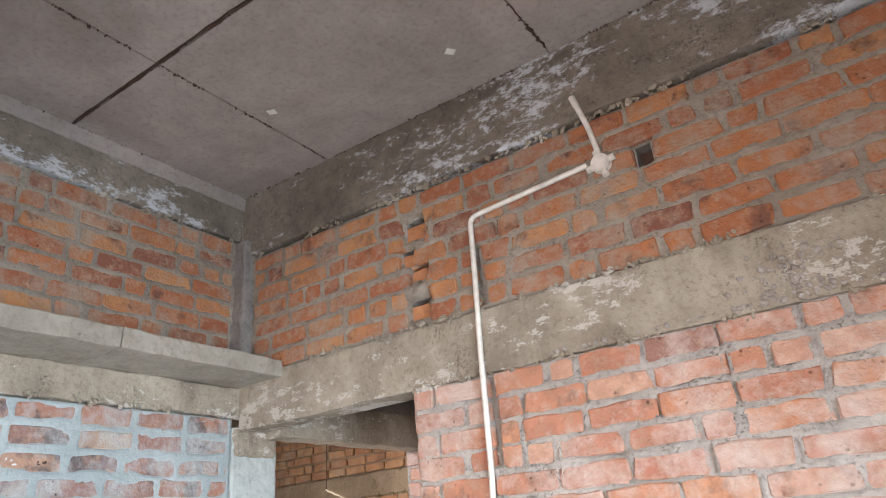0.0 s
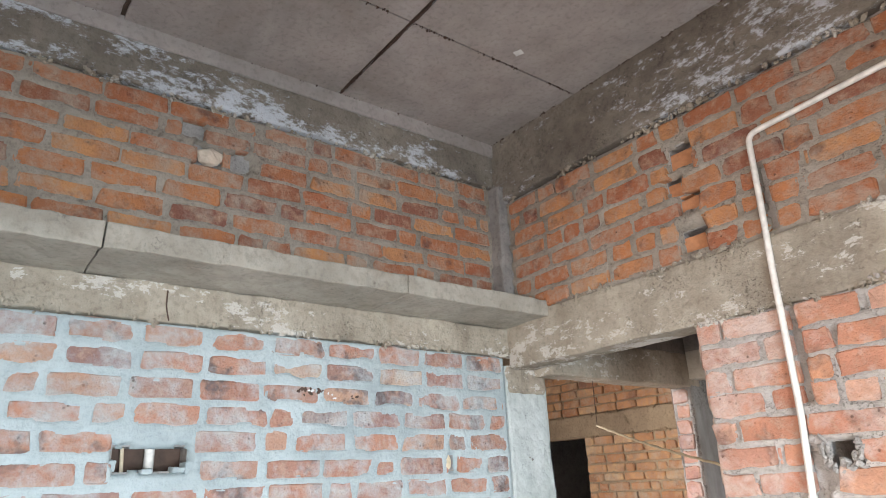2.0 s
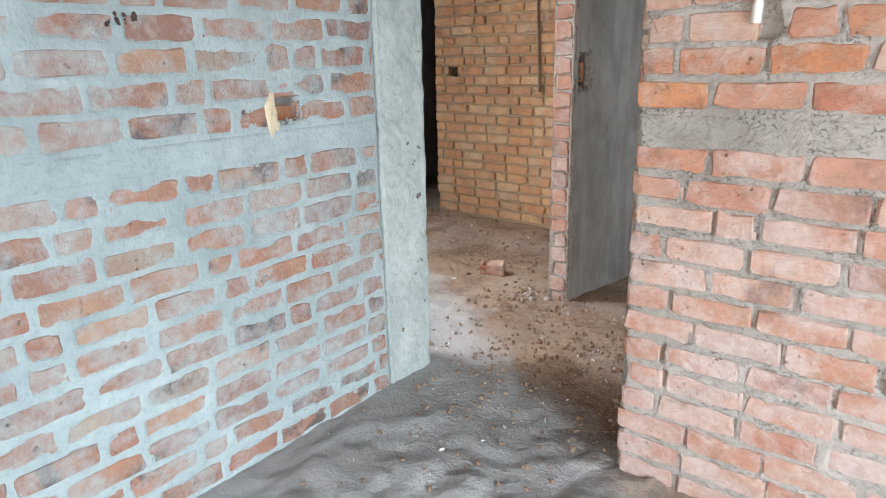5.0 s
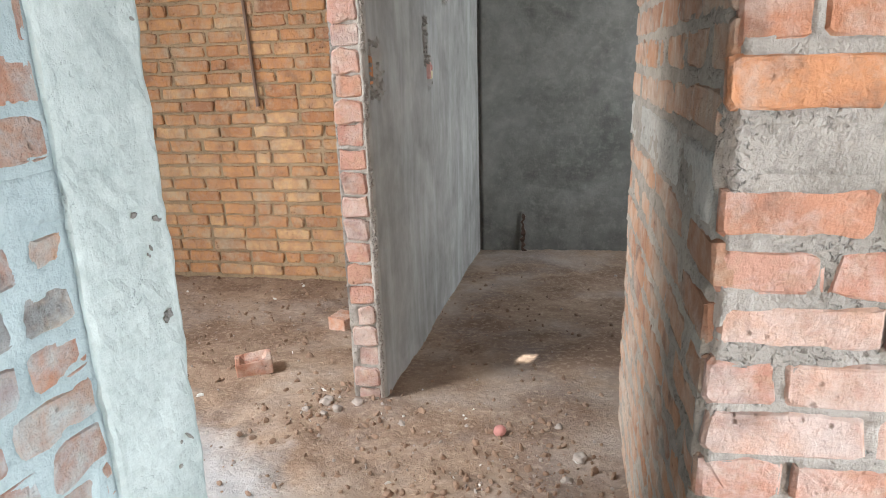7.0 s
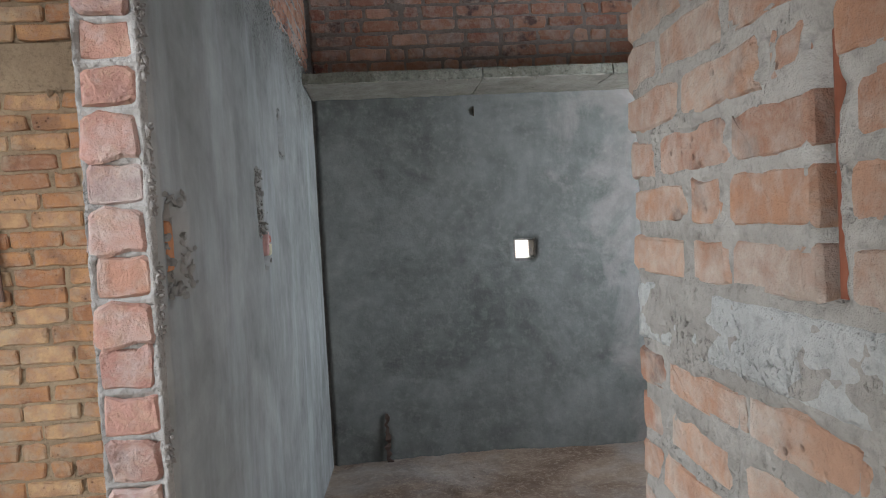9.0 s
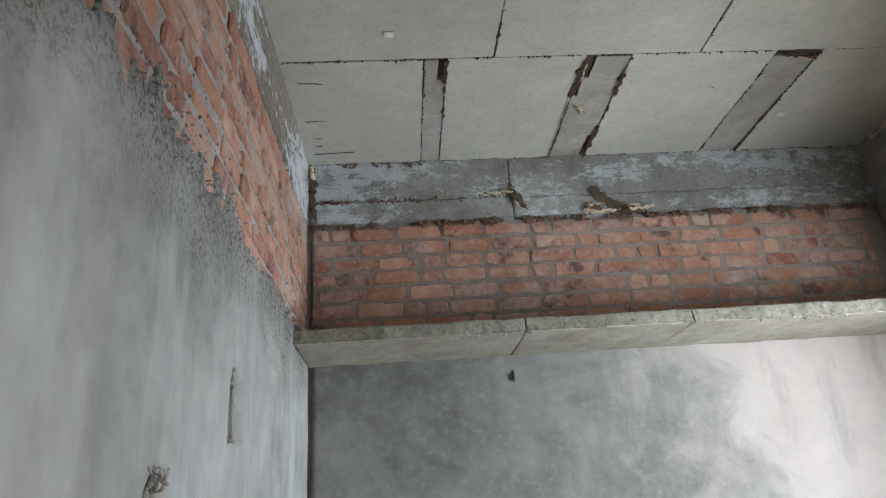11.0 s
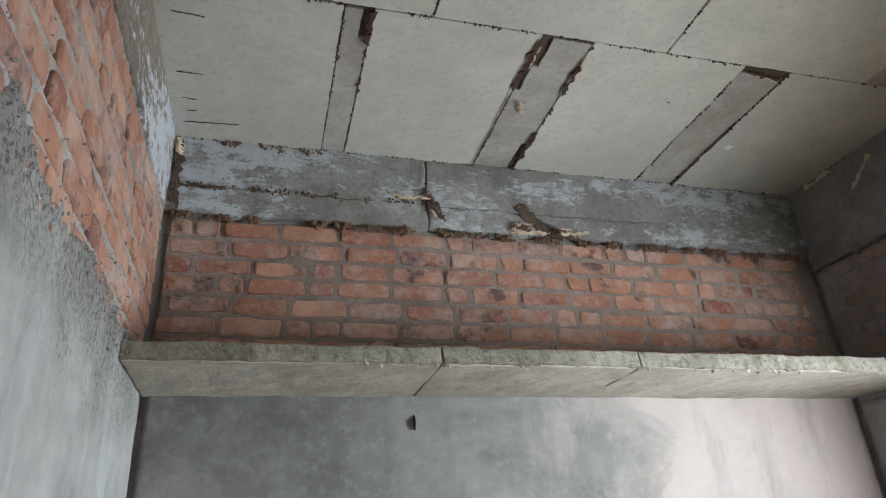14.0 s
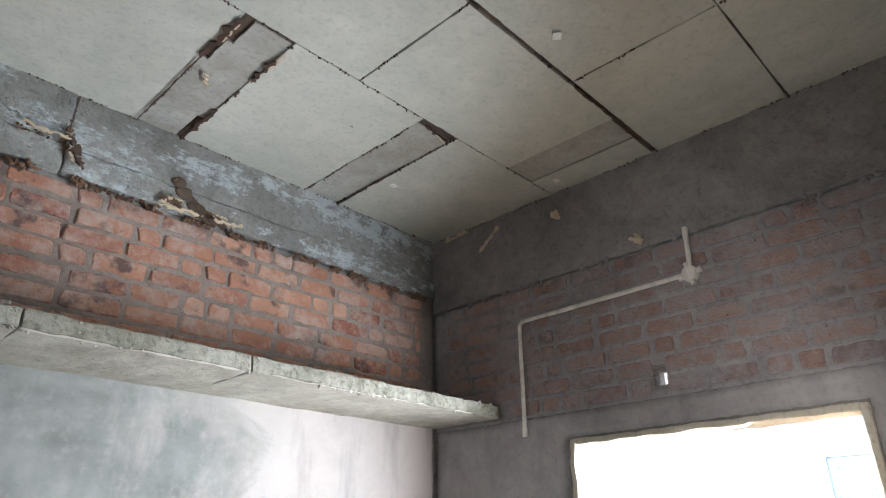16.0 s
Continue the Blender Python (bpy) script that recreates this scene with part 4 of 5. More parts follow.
for b in (-1.9, -0.99, -0.02, RIGHT + 0.02):
    panels_b.append((left, b, 4.33, 4.905, random.uniform(0, 0.004), 0))
    panels_b.append((left, b, 3.5, 4.33, random.uniform(0, 0.004), 0))
    left = b
panel_ceiling("ceiling_back_room", panels_b, TOP_B, (PART - 0.1, RIGHT + 0.12, PIER_END - 0.1, FAR + 0.12), [ceiling_back, groove_dark, ceiling_patch], "bare grey concrete ceiling with open plate joints and patched strips")


def flat_slab(name, xs, ys, z0, z1, gap, label):
    """A ceiling slab on a grid of xs and ys, open in the cell gap."""
    verts = [(x, y, z) for z in (z0, z1) for x in xs for y in ys]
    at = lambda i, j, k: (k * len(xs) + i) * len(ys) + j
    full = lambda i, j: 0 <= i < len(xs) - 1 and 0 <= j < len(ys) - 1 and (i, j) != gap
    faces = []
    for i in range(len(xs) - 1):
        for j in range(len(ys) - 1):
            if full(i, j):
                faces.append((at(i, j + 1, 0), at(i + 1, j + 1, 0), at(i + 1, j, 0), at(i, j, 0)))
                faces.append((at(i, j, 1), at(i + 1, j, 1), at(i + 1, j + 1, 1), at(i, j + 1, 1)))
                for di, dj, a, b in ((0, -1, (i, j), (i + 1, j)), (1, 0, (i + 1, j), (i + 1, j + 1)), (0, 1, (i + 1, j + 1), (i, j + 1)), (-1, 0, (i, j + 1), (i, j))):
                    if not full(i + di, j + dj):
                        faces.append((at(*a, 0), at(*b, 0), at(*b, 1), at(*a, 1)))
    tagged(new(name, mesh_of(name, verts, faces, ceiling_front)), label, "ceiling", kind="structure")


flat_slab("ceiling_passage", [PART - 0.1, EAST_END + 0.12], [W2 + 0.1, PIER_END - 0.1], TOP_B, TOP_B + 0.2, None, "bare grey concrete ceiling")
# one cell of the unseen hall ceiling is opened for the added lamp
flat_slab("ceiling_hall", [WEST_END - 0.12, -5.3, -4.1, PART - 0.1], [SOUTH_END - 0.12, 1.0, 2.2, 7.52], TOP_B, TOP_B + 0.2, (1, 1), "bare grey concrete ceiling with an opening added for a lamp")

# ---- things ----


def conduit(name, label, pieces, box_place, out, material, group=""):
    """A run of plastic conduit: straight pieces with a coupling sleeve at their ends, and a round junction box where one is given."""
    thing = holder(name, pieces[0][0], label, "pipe", group)
    for pts in pieces:
        tube("pipe", rounded(pts, 0.035) if len(pts) > 2 else pts, 0.0105, material, thing)
        a, b = Vector(pts[-2]), Vector(pts[-1])
        way = (b - a).normalized()
        tube("sleeve", [b - way * 0.045, b], 0.0128, material, thing, "slightly thicker pipe sleeve")
    if box_place:
        bm = bmesh.new()
        bmesh.ops.create_cone(bm, cap_ends=True, segments=20, radius1=0.036, radius2=0.033, depth=0.034)
        bmesh.ops.bevel(bm, geom=[e for e in bm.edges if e.calc_face_angle(0) > 1], offset=0.004, segments=2, affect="EDGES")
        turn = Vector(out).to_track_quat("Z", "Y").to_matrix().to_4x4()
        bm.transform(Matrix.Translation(box_place) @ turn)
        box = hung(part("junction_box", bm, material, thing, "round white plastic junction box"))
        for k in range(4):
            side = turn.to_3x3() @ Vector((math.cos(k * math.pi / 2 + 0.2), math.sin(k * math.pi / 2 + 0.2), 0))
            tube("spigot", [Vector(box_place) + side * 0.028, Vector(box_place) + side * 0.052], 0.013, material, thing)
    return thing


y = W2 - 0.016
conduit("conduit_pipe", "white plastic conduit with junction box on the brick wall",
        [[(-0.705, y, 2.655), (-1.20, y, 2.622), (-1.207, y, 2.38), (-1.217, y - 0.002, 2.12), (-1.220, y - 0.006, 1.90), (-1.228, y, 1.68), (-1.25, y, 1.397)], [(-0.655, y, 2.66), (-0.675, y - 0.004, 2.80), (-0.712, y - 0.006, 2.945)]],
        (-0.657, y, 2.643), (0, -1, 0), pvc_white, "conduit pipes")
x = RIGHT - 0.014
conduit("conduit_pipe", "white plastic conduit with junction box above the window opening",
        [[(x, 4.89, 2.489), (x, 5.755, 2.483), (x, 5.761, 1.923)], [(x, 4.852, 2.50), (x, 4.845, 2.70)]], (x, 4.855, 2.488), (-1, 0, 0), pvc_white, "conduit pipes")
y = ORANGE - 0.014
conduit("conduit_pipe", "grey-brown plastic conduit hanging down the orange brick wall", [[(-3.70, y, 3.05), (-3.685, y, 1.9), (-3.64, y - 0.012, 1.02)]], None, (0, -1, 0), pvc_brown, "conduit pipes")
tagged(tube("plastic_pipe", [(-5.0, ORANGE - 0.03, 2.50), (-4.45, ORANGE - 0.02, 2.62)], 0.013, pvc_white), "short white plastic pipe leaning on the orange brick wall", "pipe")
tagged(tube("plastic_pipe", [(W1 - 0.10, 0.742, 1.597), (W1 - 0.10, 0.742, 1.672)], 0.016, pvc_white), "white plastic pipe standing in the wall slot", "pipe")
tagged(tube("wooden_stick", [(W1 - 0.09, 0.66, 1.597), (W1 - 0.09, 0.655, 1.672)], 0.006, wood_scrap), "thin brown stick standing in the wall slot", "stick")

tagged(tube("plastic_pipe", [(PIER + 0.024, 2.980, 1.15), (PIER + 0.024, 2.981, 1.44)], 0.0105, rust_red), "red-brown plastic pipe set in a chase of the brick wall", "pipe")
# rope from the door jamb to the hall
a, b = Vector((-1.535, 2.36, 1.53)), Vector((-2.47, 2.79, 1.762))
line = [a.lerp(b, i / 30) - Vector((0, 0, 0.012 * math.sin(math.pi * i / 30))) + Vector((0, 0, 0.002 * math.sin(i * 2.3))) for i in range(31)]
tagged(tube("rope", line, 0.005, rope_fibre), "frayed tan rope tied across the passage to the lintel", "rope")
tagged(tube("wire_hook", [b - Vector((0, 0, 0.01)), Vector((-2.473, 2.795, 1.90)), Vector((-2.475, 2.80, 1.99))], 0.0018, rust_gap), "thin rusty wire hanging from the lintel over the hall", "wire")


def brick_block(name, length, place, turn, label, hollow=True, seed=1):
    """A loose brick with its frog pressed into the top."""
    bm = rough_box(-length / 2, length / 2, -0.053, 0.053, 0, 0.072, 0.006, 0.018, 0.003, seed)
    if hollow:
        for v in bm.verts:
            if v.co.z > 0.066 and abs(v.co.x) < length / 2 - 0.025 and abs(v.co.y) < 0.034:
                v.co.z -= 0.022
    me = bpy.data.meshes.new(name)
    bm.to_mesh(me)
    bm.free()
    me.materials.append(brick_sets["door"][0])
    ob = new(name, me)
    ob.matrix_world = pose(*place, 2, -3, turn)
    return tagged(ob, label, "brick")


def stand(x, y, up=0.0):
    return (x, y, ground_height(x, y) + up)


brick_block("loose_brick", 0.15, stand(-3.04, 3.73, -0.004), 28, "broken red brick with a hollow top lying on the soil", True, 3)
brick_block("loose_brick", 0.11, stand(-2.86, 4.36, -0.006), 70, "dirty half brick lying on the soil floor", False, 8)
brick_block("loose_brick", 0.13, stand(-4.95, 4.98, 0.01), 15, "dusty broken brick on a rubble heap", False, 12)


def stone(name, place, size, squash, material, label, seed, rough=0.35):
    bm = lump(size, seed, squash, 3, rough)
    me = bpy.data.meshes.new(name)
    bm.to_mesh(me)
    bm.free()
    me.materials.append(material)
    me.polygons.foreach_set("use_smooth", [True] * len(me.polygons))
    ob = new(name, me)
    ob.location = place
    ob.rotation_euler = (0, 0.3, seed)
    return tagged(ob, label, "stone")


stone("pink_stone", stand(-1.948, 3.335, 0.014), 0.022, 0.8, plain("stone_pink", (0.50, 0.23, 0.21), 0.8), "smooth pink stone lying on the soil floor", 4, 0.1)
for i, (sx, sy, ss) in enumerate(((-2.62, 3.47, 0.035), (-2.56, 3.42, 0.028), (-2.68, 3.41, 0.024), (-2.50, 3.49, 0.03), (-2.60, 3.38, 0.02), (-1.68, 3.22, 0.03), (-1.72, 3.10, 0.024), (-2.30, 3.36, 0.018), (-1.75, 3.4, 0.02))):
    stone("mortar_lump", stand(sx, sy, ss * 0.15), ss * 0.7, 0.7, rubble_grey, "grey lump of hardened mortar on the soil floor", i + 10, 0.6)


def scatter(name, label, category, count, spots, sizes, material, seed, flat=0.6):
    """Crumbs strewn over the floor, denser round the spots (x, y, reach, weight)."""
    r = random.Random(seed)
    base = bmesh.new()
    bmesh.ops.create_icosphere(base, subdivisions=1, radius=1)
    vs, fs = [v.co.copy() for v in base.verts], [[v.index for v in f.verts] for f in base.faces]
    base.free()
    verts, faces = [], []
    weights = [s[3] for s in spots]
    for i in range(count):
        cx, cy, reach, _ = r.choices(spots, weights)[0]
        px, py = r.gauss(cx, reach), r.gauss(cy, reach)
        if not (px < W1 - 0.25 and 2.6 > py > -2 or W1 + 0.05 < px < PIER - 0.04 and -2 < py < 6.3 or px < PART - 0.16 and 2.6 < py < ORANGE - 0.03 or PIER < px < 0.6 and 3.6 < py < 6.3):
            continue
        s = sizes[0] * (sizes[1] / sizes[0]) ** (r.random() ** 2.2)
        m = Matrix.Translation((px, py, ground_height(px, py) + s * 0.15)) @ Euler((r.random() * 6, r.random() * 6, r.random() * 6)).to_matrix().to_4x4()
        o = len(verts)
        k = (r.uniform(0.6, 1.4), r.uniform(0.6, 1.2), r.uniform(0.4, 1.0) * flat * 1.4)
        verts += [m @ Vector([c * k[i] * s * r.uniform(0.75, 1.2) for i, c in enumerate(v)]) for v in vs]
        faces += [tuple(o + q for q in f) for f in fs]
    tagged(new(name, mesh_of(name, verts, faces, material)), label, category, kind="stuff")


spots = [(-2.0, 3.0, 0.30, 5), (-1.75, 3.0, 0.22, 4), (-2.55, 3.42, 0.14, 3), (-2.1, 4.4, 0.6, 3), (-3.4, 4.2, 0.7, 5), (-3.2, 4.7, 0.5, 4), (-4.6, 4.9, 0.35, 4), (-2.45, 2.7, 0.2, 2), (-2.3, 2.0, 0.4, 1), (-1.9, 2.4, 0.3, 2)]
scatter("soil_clods", "brown crumbs of dry soil strewn over the floor", "debris", 5200, spots, (0.002, 0.017), clod, 1)
scatter("mortar_crumbs", "grey crumbs of mortar and stone strewn over the floor", "debris", 900, spots, (0.002, 0.012), rubble_grey, 2)
scatter("pale_chips", "pale chips and dry leaves strewn over the floor", "debris", 70, spots, (0.006, 0.016), paper_white, 3, 0.18)
scatter("rubble_heap", "heap of broken brick and rubble by the dark doorway", "rubble", 260, [(-4.95, 5.0, 0.16, 1)], (0.015, 0.06), clod, 4)


def splinter(name, label, a, b, width, material, seed, category="wood scrap", flat=(0.3, -0.2, 1)):
    """A torn strip of wood between two places."""
    r = random.Random(seed)
    a, b = Vector(a), Vector(b)
    way = b - a
    side = way.cross(Vector(flat)).normalized()
    up = side.cross(way).normalized()
    verts, faces, n = [], [], 14
    for i in range(n + 1):
        w = width * (0.2 + r.random() * 0.55) * (0.4 if i in (0, n) else 1)
        c = a + way * (i / n) + side * r.gauss(0, width * 0.15)
        for s, u in ((-1, -1), (1, -1), (1, 1), (-1, 1)):
            verts.append(c + side * s * w / 2 + up * u * w * 0.3)
    for i in range(n):
        for k in range(4):
            faces.append((i * 4 + k, i * 4 + (k + 1) % 4, i * 4 + 4 + (k + 1) % 4, i * 4 + 4 + k))
    faces += [(3, 2, 1, 0), tuple(n * 4 + k for k in range(4))]
    return tagged(new(name, mesh_of(name, verts, faces, material)), label, category)


f, AGAINST = FAR - 0.034, (0.1, -1, 0.15)
SCRAP = "torn strip for formwork wood and dark cracks in the concrete"
splinter("wood_scrap", SCRAP, (-1.50, f, 2.905), (-1.33, f - 0.01, 2.895), 0.026, wood_scrap, 1, flat=AGAINST)
splinter("wood_scrap", SCRAP, (-1.345, f, 2.92), (-1.275, f - 0.012, 2.80), 0.045, rust_gap, 2, flat=AGAINST)
splinter("wood_scrap", SCRAP, (-1.335, f, 3.10), (-1.34, f, 2.93), 0.008, rust_gap, 3, flat=AGAINST)
splinter("wood_scrap", SCRAP, (-0.96, f, 2.762), (-0.79, f - 0.012, 2.765), 0.026, wood_scrap, 4, flat=AGAINST)
splinter("wood_scrap", SCRAP, (-0.72, f, 2.765), (-0.58, f - 0.012, 2.785), 0.026, wood_scrap, 5, flat=AGAINST)
splinter("wood_scrap", SCRAP, (-0.80, f, 2.76), (-0.62, f, 2.745), 0.04, rust_gap, 6, flat=AGAINST)
# these two dark strips stand in for the shaded corner crack and board seam
splinter("wood_scrap", SCRAP, (PART + 0.03, f + 0.012, 2.77), (PART + 0.012, f + 0.012, 3.09), 0.05, rust_gap, 7, flat=AGAINST)
splinter("wood_scrap", SCRAP, (PART + 0.03, f + 0.012, 2.885), (-2.22, f + 0.012, 2.882), 0.02, rust_gap, 8, flat=AGAINST)
for k, (px, pz, ps) in enumerate(((-0.885, 2.90, 0.028), (-0.855, 2.86, 0.036), (-0.80, 2.81, 0.042), (-0.73, 2.785, 0.026))):
    ob = stone("honeycomb_patch", (px, FAR - 0.016, pz), ps, 0.8, groove_dark, "dark crumbling hole in the concrete beam", 20 + k, 0.7)
    ob.rotation_euler = (0, 0.4 * k, 0)
    ob.scale = (1, 0.16, 1)
    ob["category"] = "damage"
r = random.Random(9)
for k in range(9):
    px, pz = r.uniform(-1.0, -0.70), r.uniform(2.755, 2.81)
    splinter("wood_scrap", SCRAP, (px, f, pz), (px + r.uniform(-0.09, 0.09), f - 0.015, pz + r.uniform(-0.045, 0.05)), r.uniform(0.012, 0.026), r.choice((wood_scrap, wood_scrap, rust_gap, rust_soil)), 200 + k, flat=AGAINST)
for k in range(5):
    px, pz = r.uniform(-1.36, -1.28), r.uniform(2.82, 2.92)
    splinter("wood_scrap", SCRAP, (px, f, pz), (px + r.uniform(-0.05, 0.06), f - 0.012, pz + r.uniform(-0.06, 0.02)), r.uniform(0.010, 0.02), r.choice((wood_scrap, rust_gap, rust_soil)), 220 + k, flat=AGAINST)
c = TOP_B - 0.004
JOINT = "torn dark strip for wood and open gap in the ceiling joint"
# dark strips paint the shade inside open joints; the pale ones are wood
for k, (a, b, w, mat) in enumerate((((-1.108, 5.52, c), (-1.112, 5.80, c), 0.030, rust_gap), ((-1.10, 5.54, c - 0.006), (-1.10, 5.66, c - 0.008), 0.012, wood_scrap), ((-0.905, 5.62, c), (-0.905, 5.80, c), 0.026, rust_gap),
        ((-0.90, 5.56, c - 0.004), (-0.895, 5.68, c - 0.006), 0.014, wood_scrap), ((-1.02, 5.93, c - 0.003), (-1.06, 5.86, c - 0.006), 0.026, wood_scrap), ((-0.905, 6.05, c), (-0.915, 6.37, c), 0.028, rust_gap),
        ((-1.712, 5.50, c), (-1.712, 5.66, c), 0.030, rust_gap), ((-0.06, 5.54, c), (-0.23, 5.52, c), 0.026, rust_gap), ((-0.15, 5.53, c - 0.004), (-0.07, 5.55, c - 0.006), 0.012, wood_scrap),
        ((-1.112, 5.8, c), (-1.108, 6.36, c), 0.012, rust_gap), ((-0.055, 5.85, c), (-0.052, 6.36, c), 0.012, rust_gap), ((0.0, 4.915, c), (0.30, 4.915, c), 0.016, rust_gap), ((0.42, 4.92, c), (0.52, 4.92, c), 0.02, rust_gap))):
    splinter("joint_scrap", JOINT, a, b, w, mat, 30 + k)
for k, (a, b) in enumerate((((-2.37, 5.93, c), (-2.27, 5.932, c)), ((-2.36, 5.63, c), (-2.25, 5.638, c)), ((-2.37, 6.235, c), (-2.15, 6.222, c)), ((-2.36, 6.08, c), (-2.30, 6.085, c)), ((-2.35, 6.16, c), (-2.31, 6.155, c)), ((-0.45, 5.75, c), (-0.435, 5.752, c)))):
    splinter("joint_scrap", "thin dark strip for a crack in the ceiling", a, b, 0.007, rust_gap, 90 + k)
ob = stone("plaster_hole", (-1.428, FAR - 0.002, 1.932), 0.022, 1.3, groove_dark, "small dark hole broken in the plaster", 33, 0.6)
ob.scale = (0.7, 0.2, 1)
ob["category"] = "damage"
# front room's ceiling joints
c = TOP_A - 0.003
for k, (a, b, w) in enumerate((((-2.50, 1.36, c), (-2.30, 1.36, c), 0.014), ((-2.24, 1.36, c), (-1.80, 1.36, c), 0.018), ((-1.74, 1.36, c), (-1.0, 1.36, c), 0.022), ((-2.45, 0.455, c), (-2.1, 0.455, c), 0.018), ((-0.768, 1.75, c), (-0.762, 2.0, c), 0.014), ((-0.765, 2.05, c), (-0.76, 2.22, c), 0.022))):
    splinter("joint_scrap", JOINT, a, b, w, rust_gap, 60 + k)
# wooden pegs left in the window wall's beam
splinter("wood_peg", "pale wooden stick stuck in the concrete beam", (RIGHT - 0.01, 5.86, 3.06), (RIGHT - 0.10, 5.93, 2.90), 0.05, wood_scrap, 71)
splinter("wood_peg", "pale wooden stick stuck in the concrete beam", (RIGHT - 0.01, 6.28, 3.095), (RIGHT - 0.02, 6.08, 3.10), 0.045, wood_scrap, 72)
splinter("wood_peg", "short wooden peg stuck in the concrete beam", (RIGHT - 0.005, 5.48, 3.02), (RIGHT - 0.045, 5.47, 2.96), 0.055, wood_scrap, 73)
splinter("wood_peg", "short wooden peg stuck in the concrete beam", (RIGHT - 0.005, 5.06, 2.745), (RIGHT - 0.04, 5.055, 2.69), 0.05, wood_scrap, 74)
splinter("wood_peg", "pale wooden peg stuck in the room's corner", (PART + 0.01, FAR - 0.02, 3.10), (PART + 0.03, FAR - 0.03, 3.02), 0.06, wood_scrap, 75)


def tag(place, turn, size=0.032):
    bm = bmesh.new()
    bmesh.ops.create_grid(bm, x_segments=4, y_segments=4, size=size / 2)
    for v in bm.verts:
        v.co.z += 0.0015 * noise.noise(v.co * 90)
        v.co.x *= 1.15
    bmesh.ops.solidify(bm, geom=bm.faces[:], thickness=0.0012)
    me = bpy.data.meshes.new("paper_tag")
    bm.to_mesh(me)
    bm.free()
    me.materials.append(paper_white)
    ob = new("paper_tag", me)
    ob.matrix_world = pose(*place, 0, 0, turn)
    return tagged(ob, "small white paper scrap stuck to the ceiling", "paper", "ceiling scraps")


splinter("wood_stake", "dark wooden stake standing against the plastered wall", (-2.06, FAR - 0.03, ground_height(-2.06, FAR - 0.03) - 0.02), (-2.065, FAR - 0.015, 0.10), 0.06, rust_gap, 77, "stick", (0, -1, 0))
for px, py, pz, turn in ((-1.837, 1.828, TOP_A, 20), (-1.056, 2.0, TOP_A, 50), (0.03, 6.0, TOP_B, 10), (-0.28, 4.80, TOP_B, 40), (0.563, 5.388, TOP_B, 5), (-1.95, 5.33, TOP_B, 0)):
    tag((px, py, pz - 0.0035), turn)

# things in the partition's openings
box = holder("switch_box", (PART, 4.572, 1.21), "torn pink and white switch box in the plaster", "switch box")
hung(part("shell", rough_box(PART - 0.03, PART + 0.012, 4.55, 4.595, 1.175, 1.255, 0.009, 0.012, 0.006, 5), plain("plastic_pink", (0.62, 0.38, 0.36), 0.6), box))
hung(part("lining", rough_box(PART + 0.004, PART + 0.018, 4.558, 4.585, 1.178, 1.215, 0.006, 0.01, 0.005, 6), plain("plastic_cream", (0.72, 0.66, 0.45), 0.6), box, "cream torn lining"))
hung(part("inset", rough_box(PART + 0.004, PART + 0.015, 4.562, 4.588, 1.22, 1.245, 0.006, 0.01, 0.004, 7), glaze_red, box, "dark red inner side"))
chunk = rough_box(PART - 0.04, PART - 0.006, 3.60, 3.635, 1.19, 1.285, 0.008, 0.012, 0.005, 11)
me = bpy.data.meshes.new("brick_chunk")
chunk.to_mesh(me)
chunk.free()
me.materials.append(bare_clay)
tagged(new("brick_chunk", me), "bare orange brick chunk in a plaster niche", "brick")

# dark blocks added for the shade deep in the plaster holes and the brick wall's slot, and one bare red brick
for k, (a, b, c, d, mat, word) in enumerate(((3.57, 3.71, 1.14, 1.33, rust_gap, "dark"), (4.95, 5.14, 1.50, 1.77, mortar_dark, "dark"), (4.53, 4.61, 1.15, 1.27, rust_gap, "dark"), (4.44, 4.56, 1.24, 1.46, rust_gap, "dark"), (5.00, 5.05, 1.535, 1.60, glaze_red, "bare red"))):
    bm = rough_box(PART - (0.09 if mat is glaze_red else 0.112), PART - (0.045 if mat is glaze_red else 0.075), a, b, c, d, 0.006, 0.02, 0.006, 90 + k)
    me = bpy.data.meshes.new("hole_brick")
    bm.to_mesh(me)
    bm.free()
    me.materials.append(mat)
    tagged(new("hole_brick", me), word + " block added deep in a hole of the plaster", "brick")
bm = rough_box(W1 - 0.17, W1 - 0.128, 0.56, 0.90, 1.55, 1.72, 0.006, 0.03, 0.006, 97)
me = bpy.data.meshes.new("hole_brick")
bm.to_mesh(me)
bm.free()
me.materials.append(rust_gap)
tagged(new("hole_brick", me), "dark brown backing added behind a wall slot", "brick")
for k, (a, b, c, d) in enumerate(((0.598, 0.625, 1.60, 1.63), (0.83, 0.86, 1.59, 1.625), (0.70, 0.73, 1.590, 1.606), (0.79, 0.83, 1.590, 1.608))):
    bm = rough_box(W1 - 0.06, W1 + 0.001, a, b, c, d, 0.006, 0.012, 0.006, 100 + k)
    hung(part("broken_mortar", bm, mortar_pale, wall_w1, "crumbled mortar at the edge of the slot"))
bm = lump(0.05, 5, 0.75, 3, 0.55)
bm.transform(Matrix.Translation((W1 - 0.012, 0.822, 2.728)) @ Matrix.Diagonal((0.4, 1, 1, 1)))
me = bpy.data.meshes.new("pale_chip")
bm.to_mesh(me)
bm.free()
me.materials.append(plain("lime_chip", (0.60, 0.50, 0.40), 0.9, 0.1))
tagged(new("pale_chip", me), "pale plaster chip in a broken brick of the wall", "plaster chip")

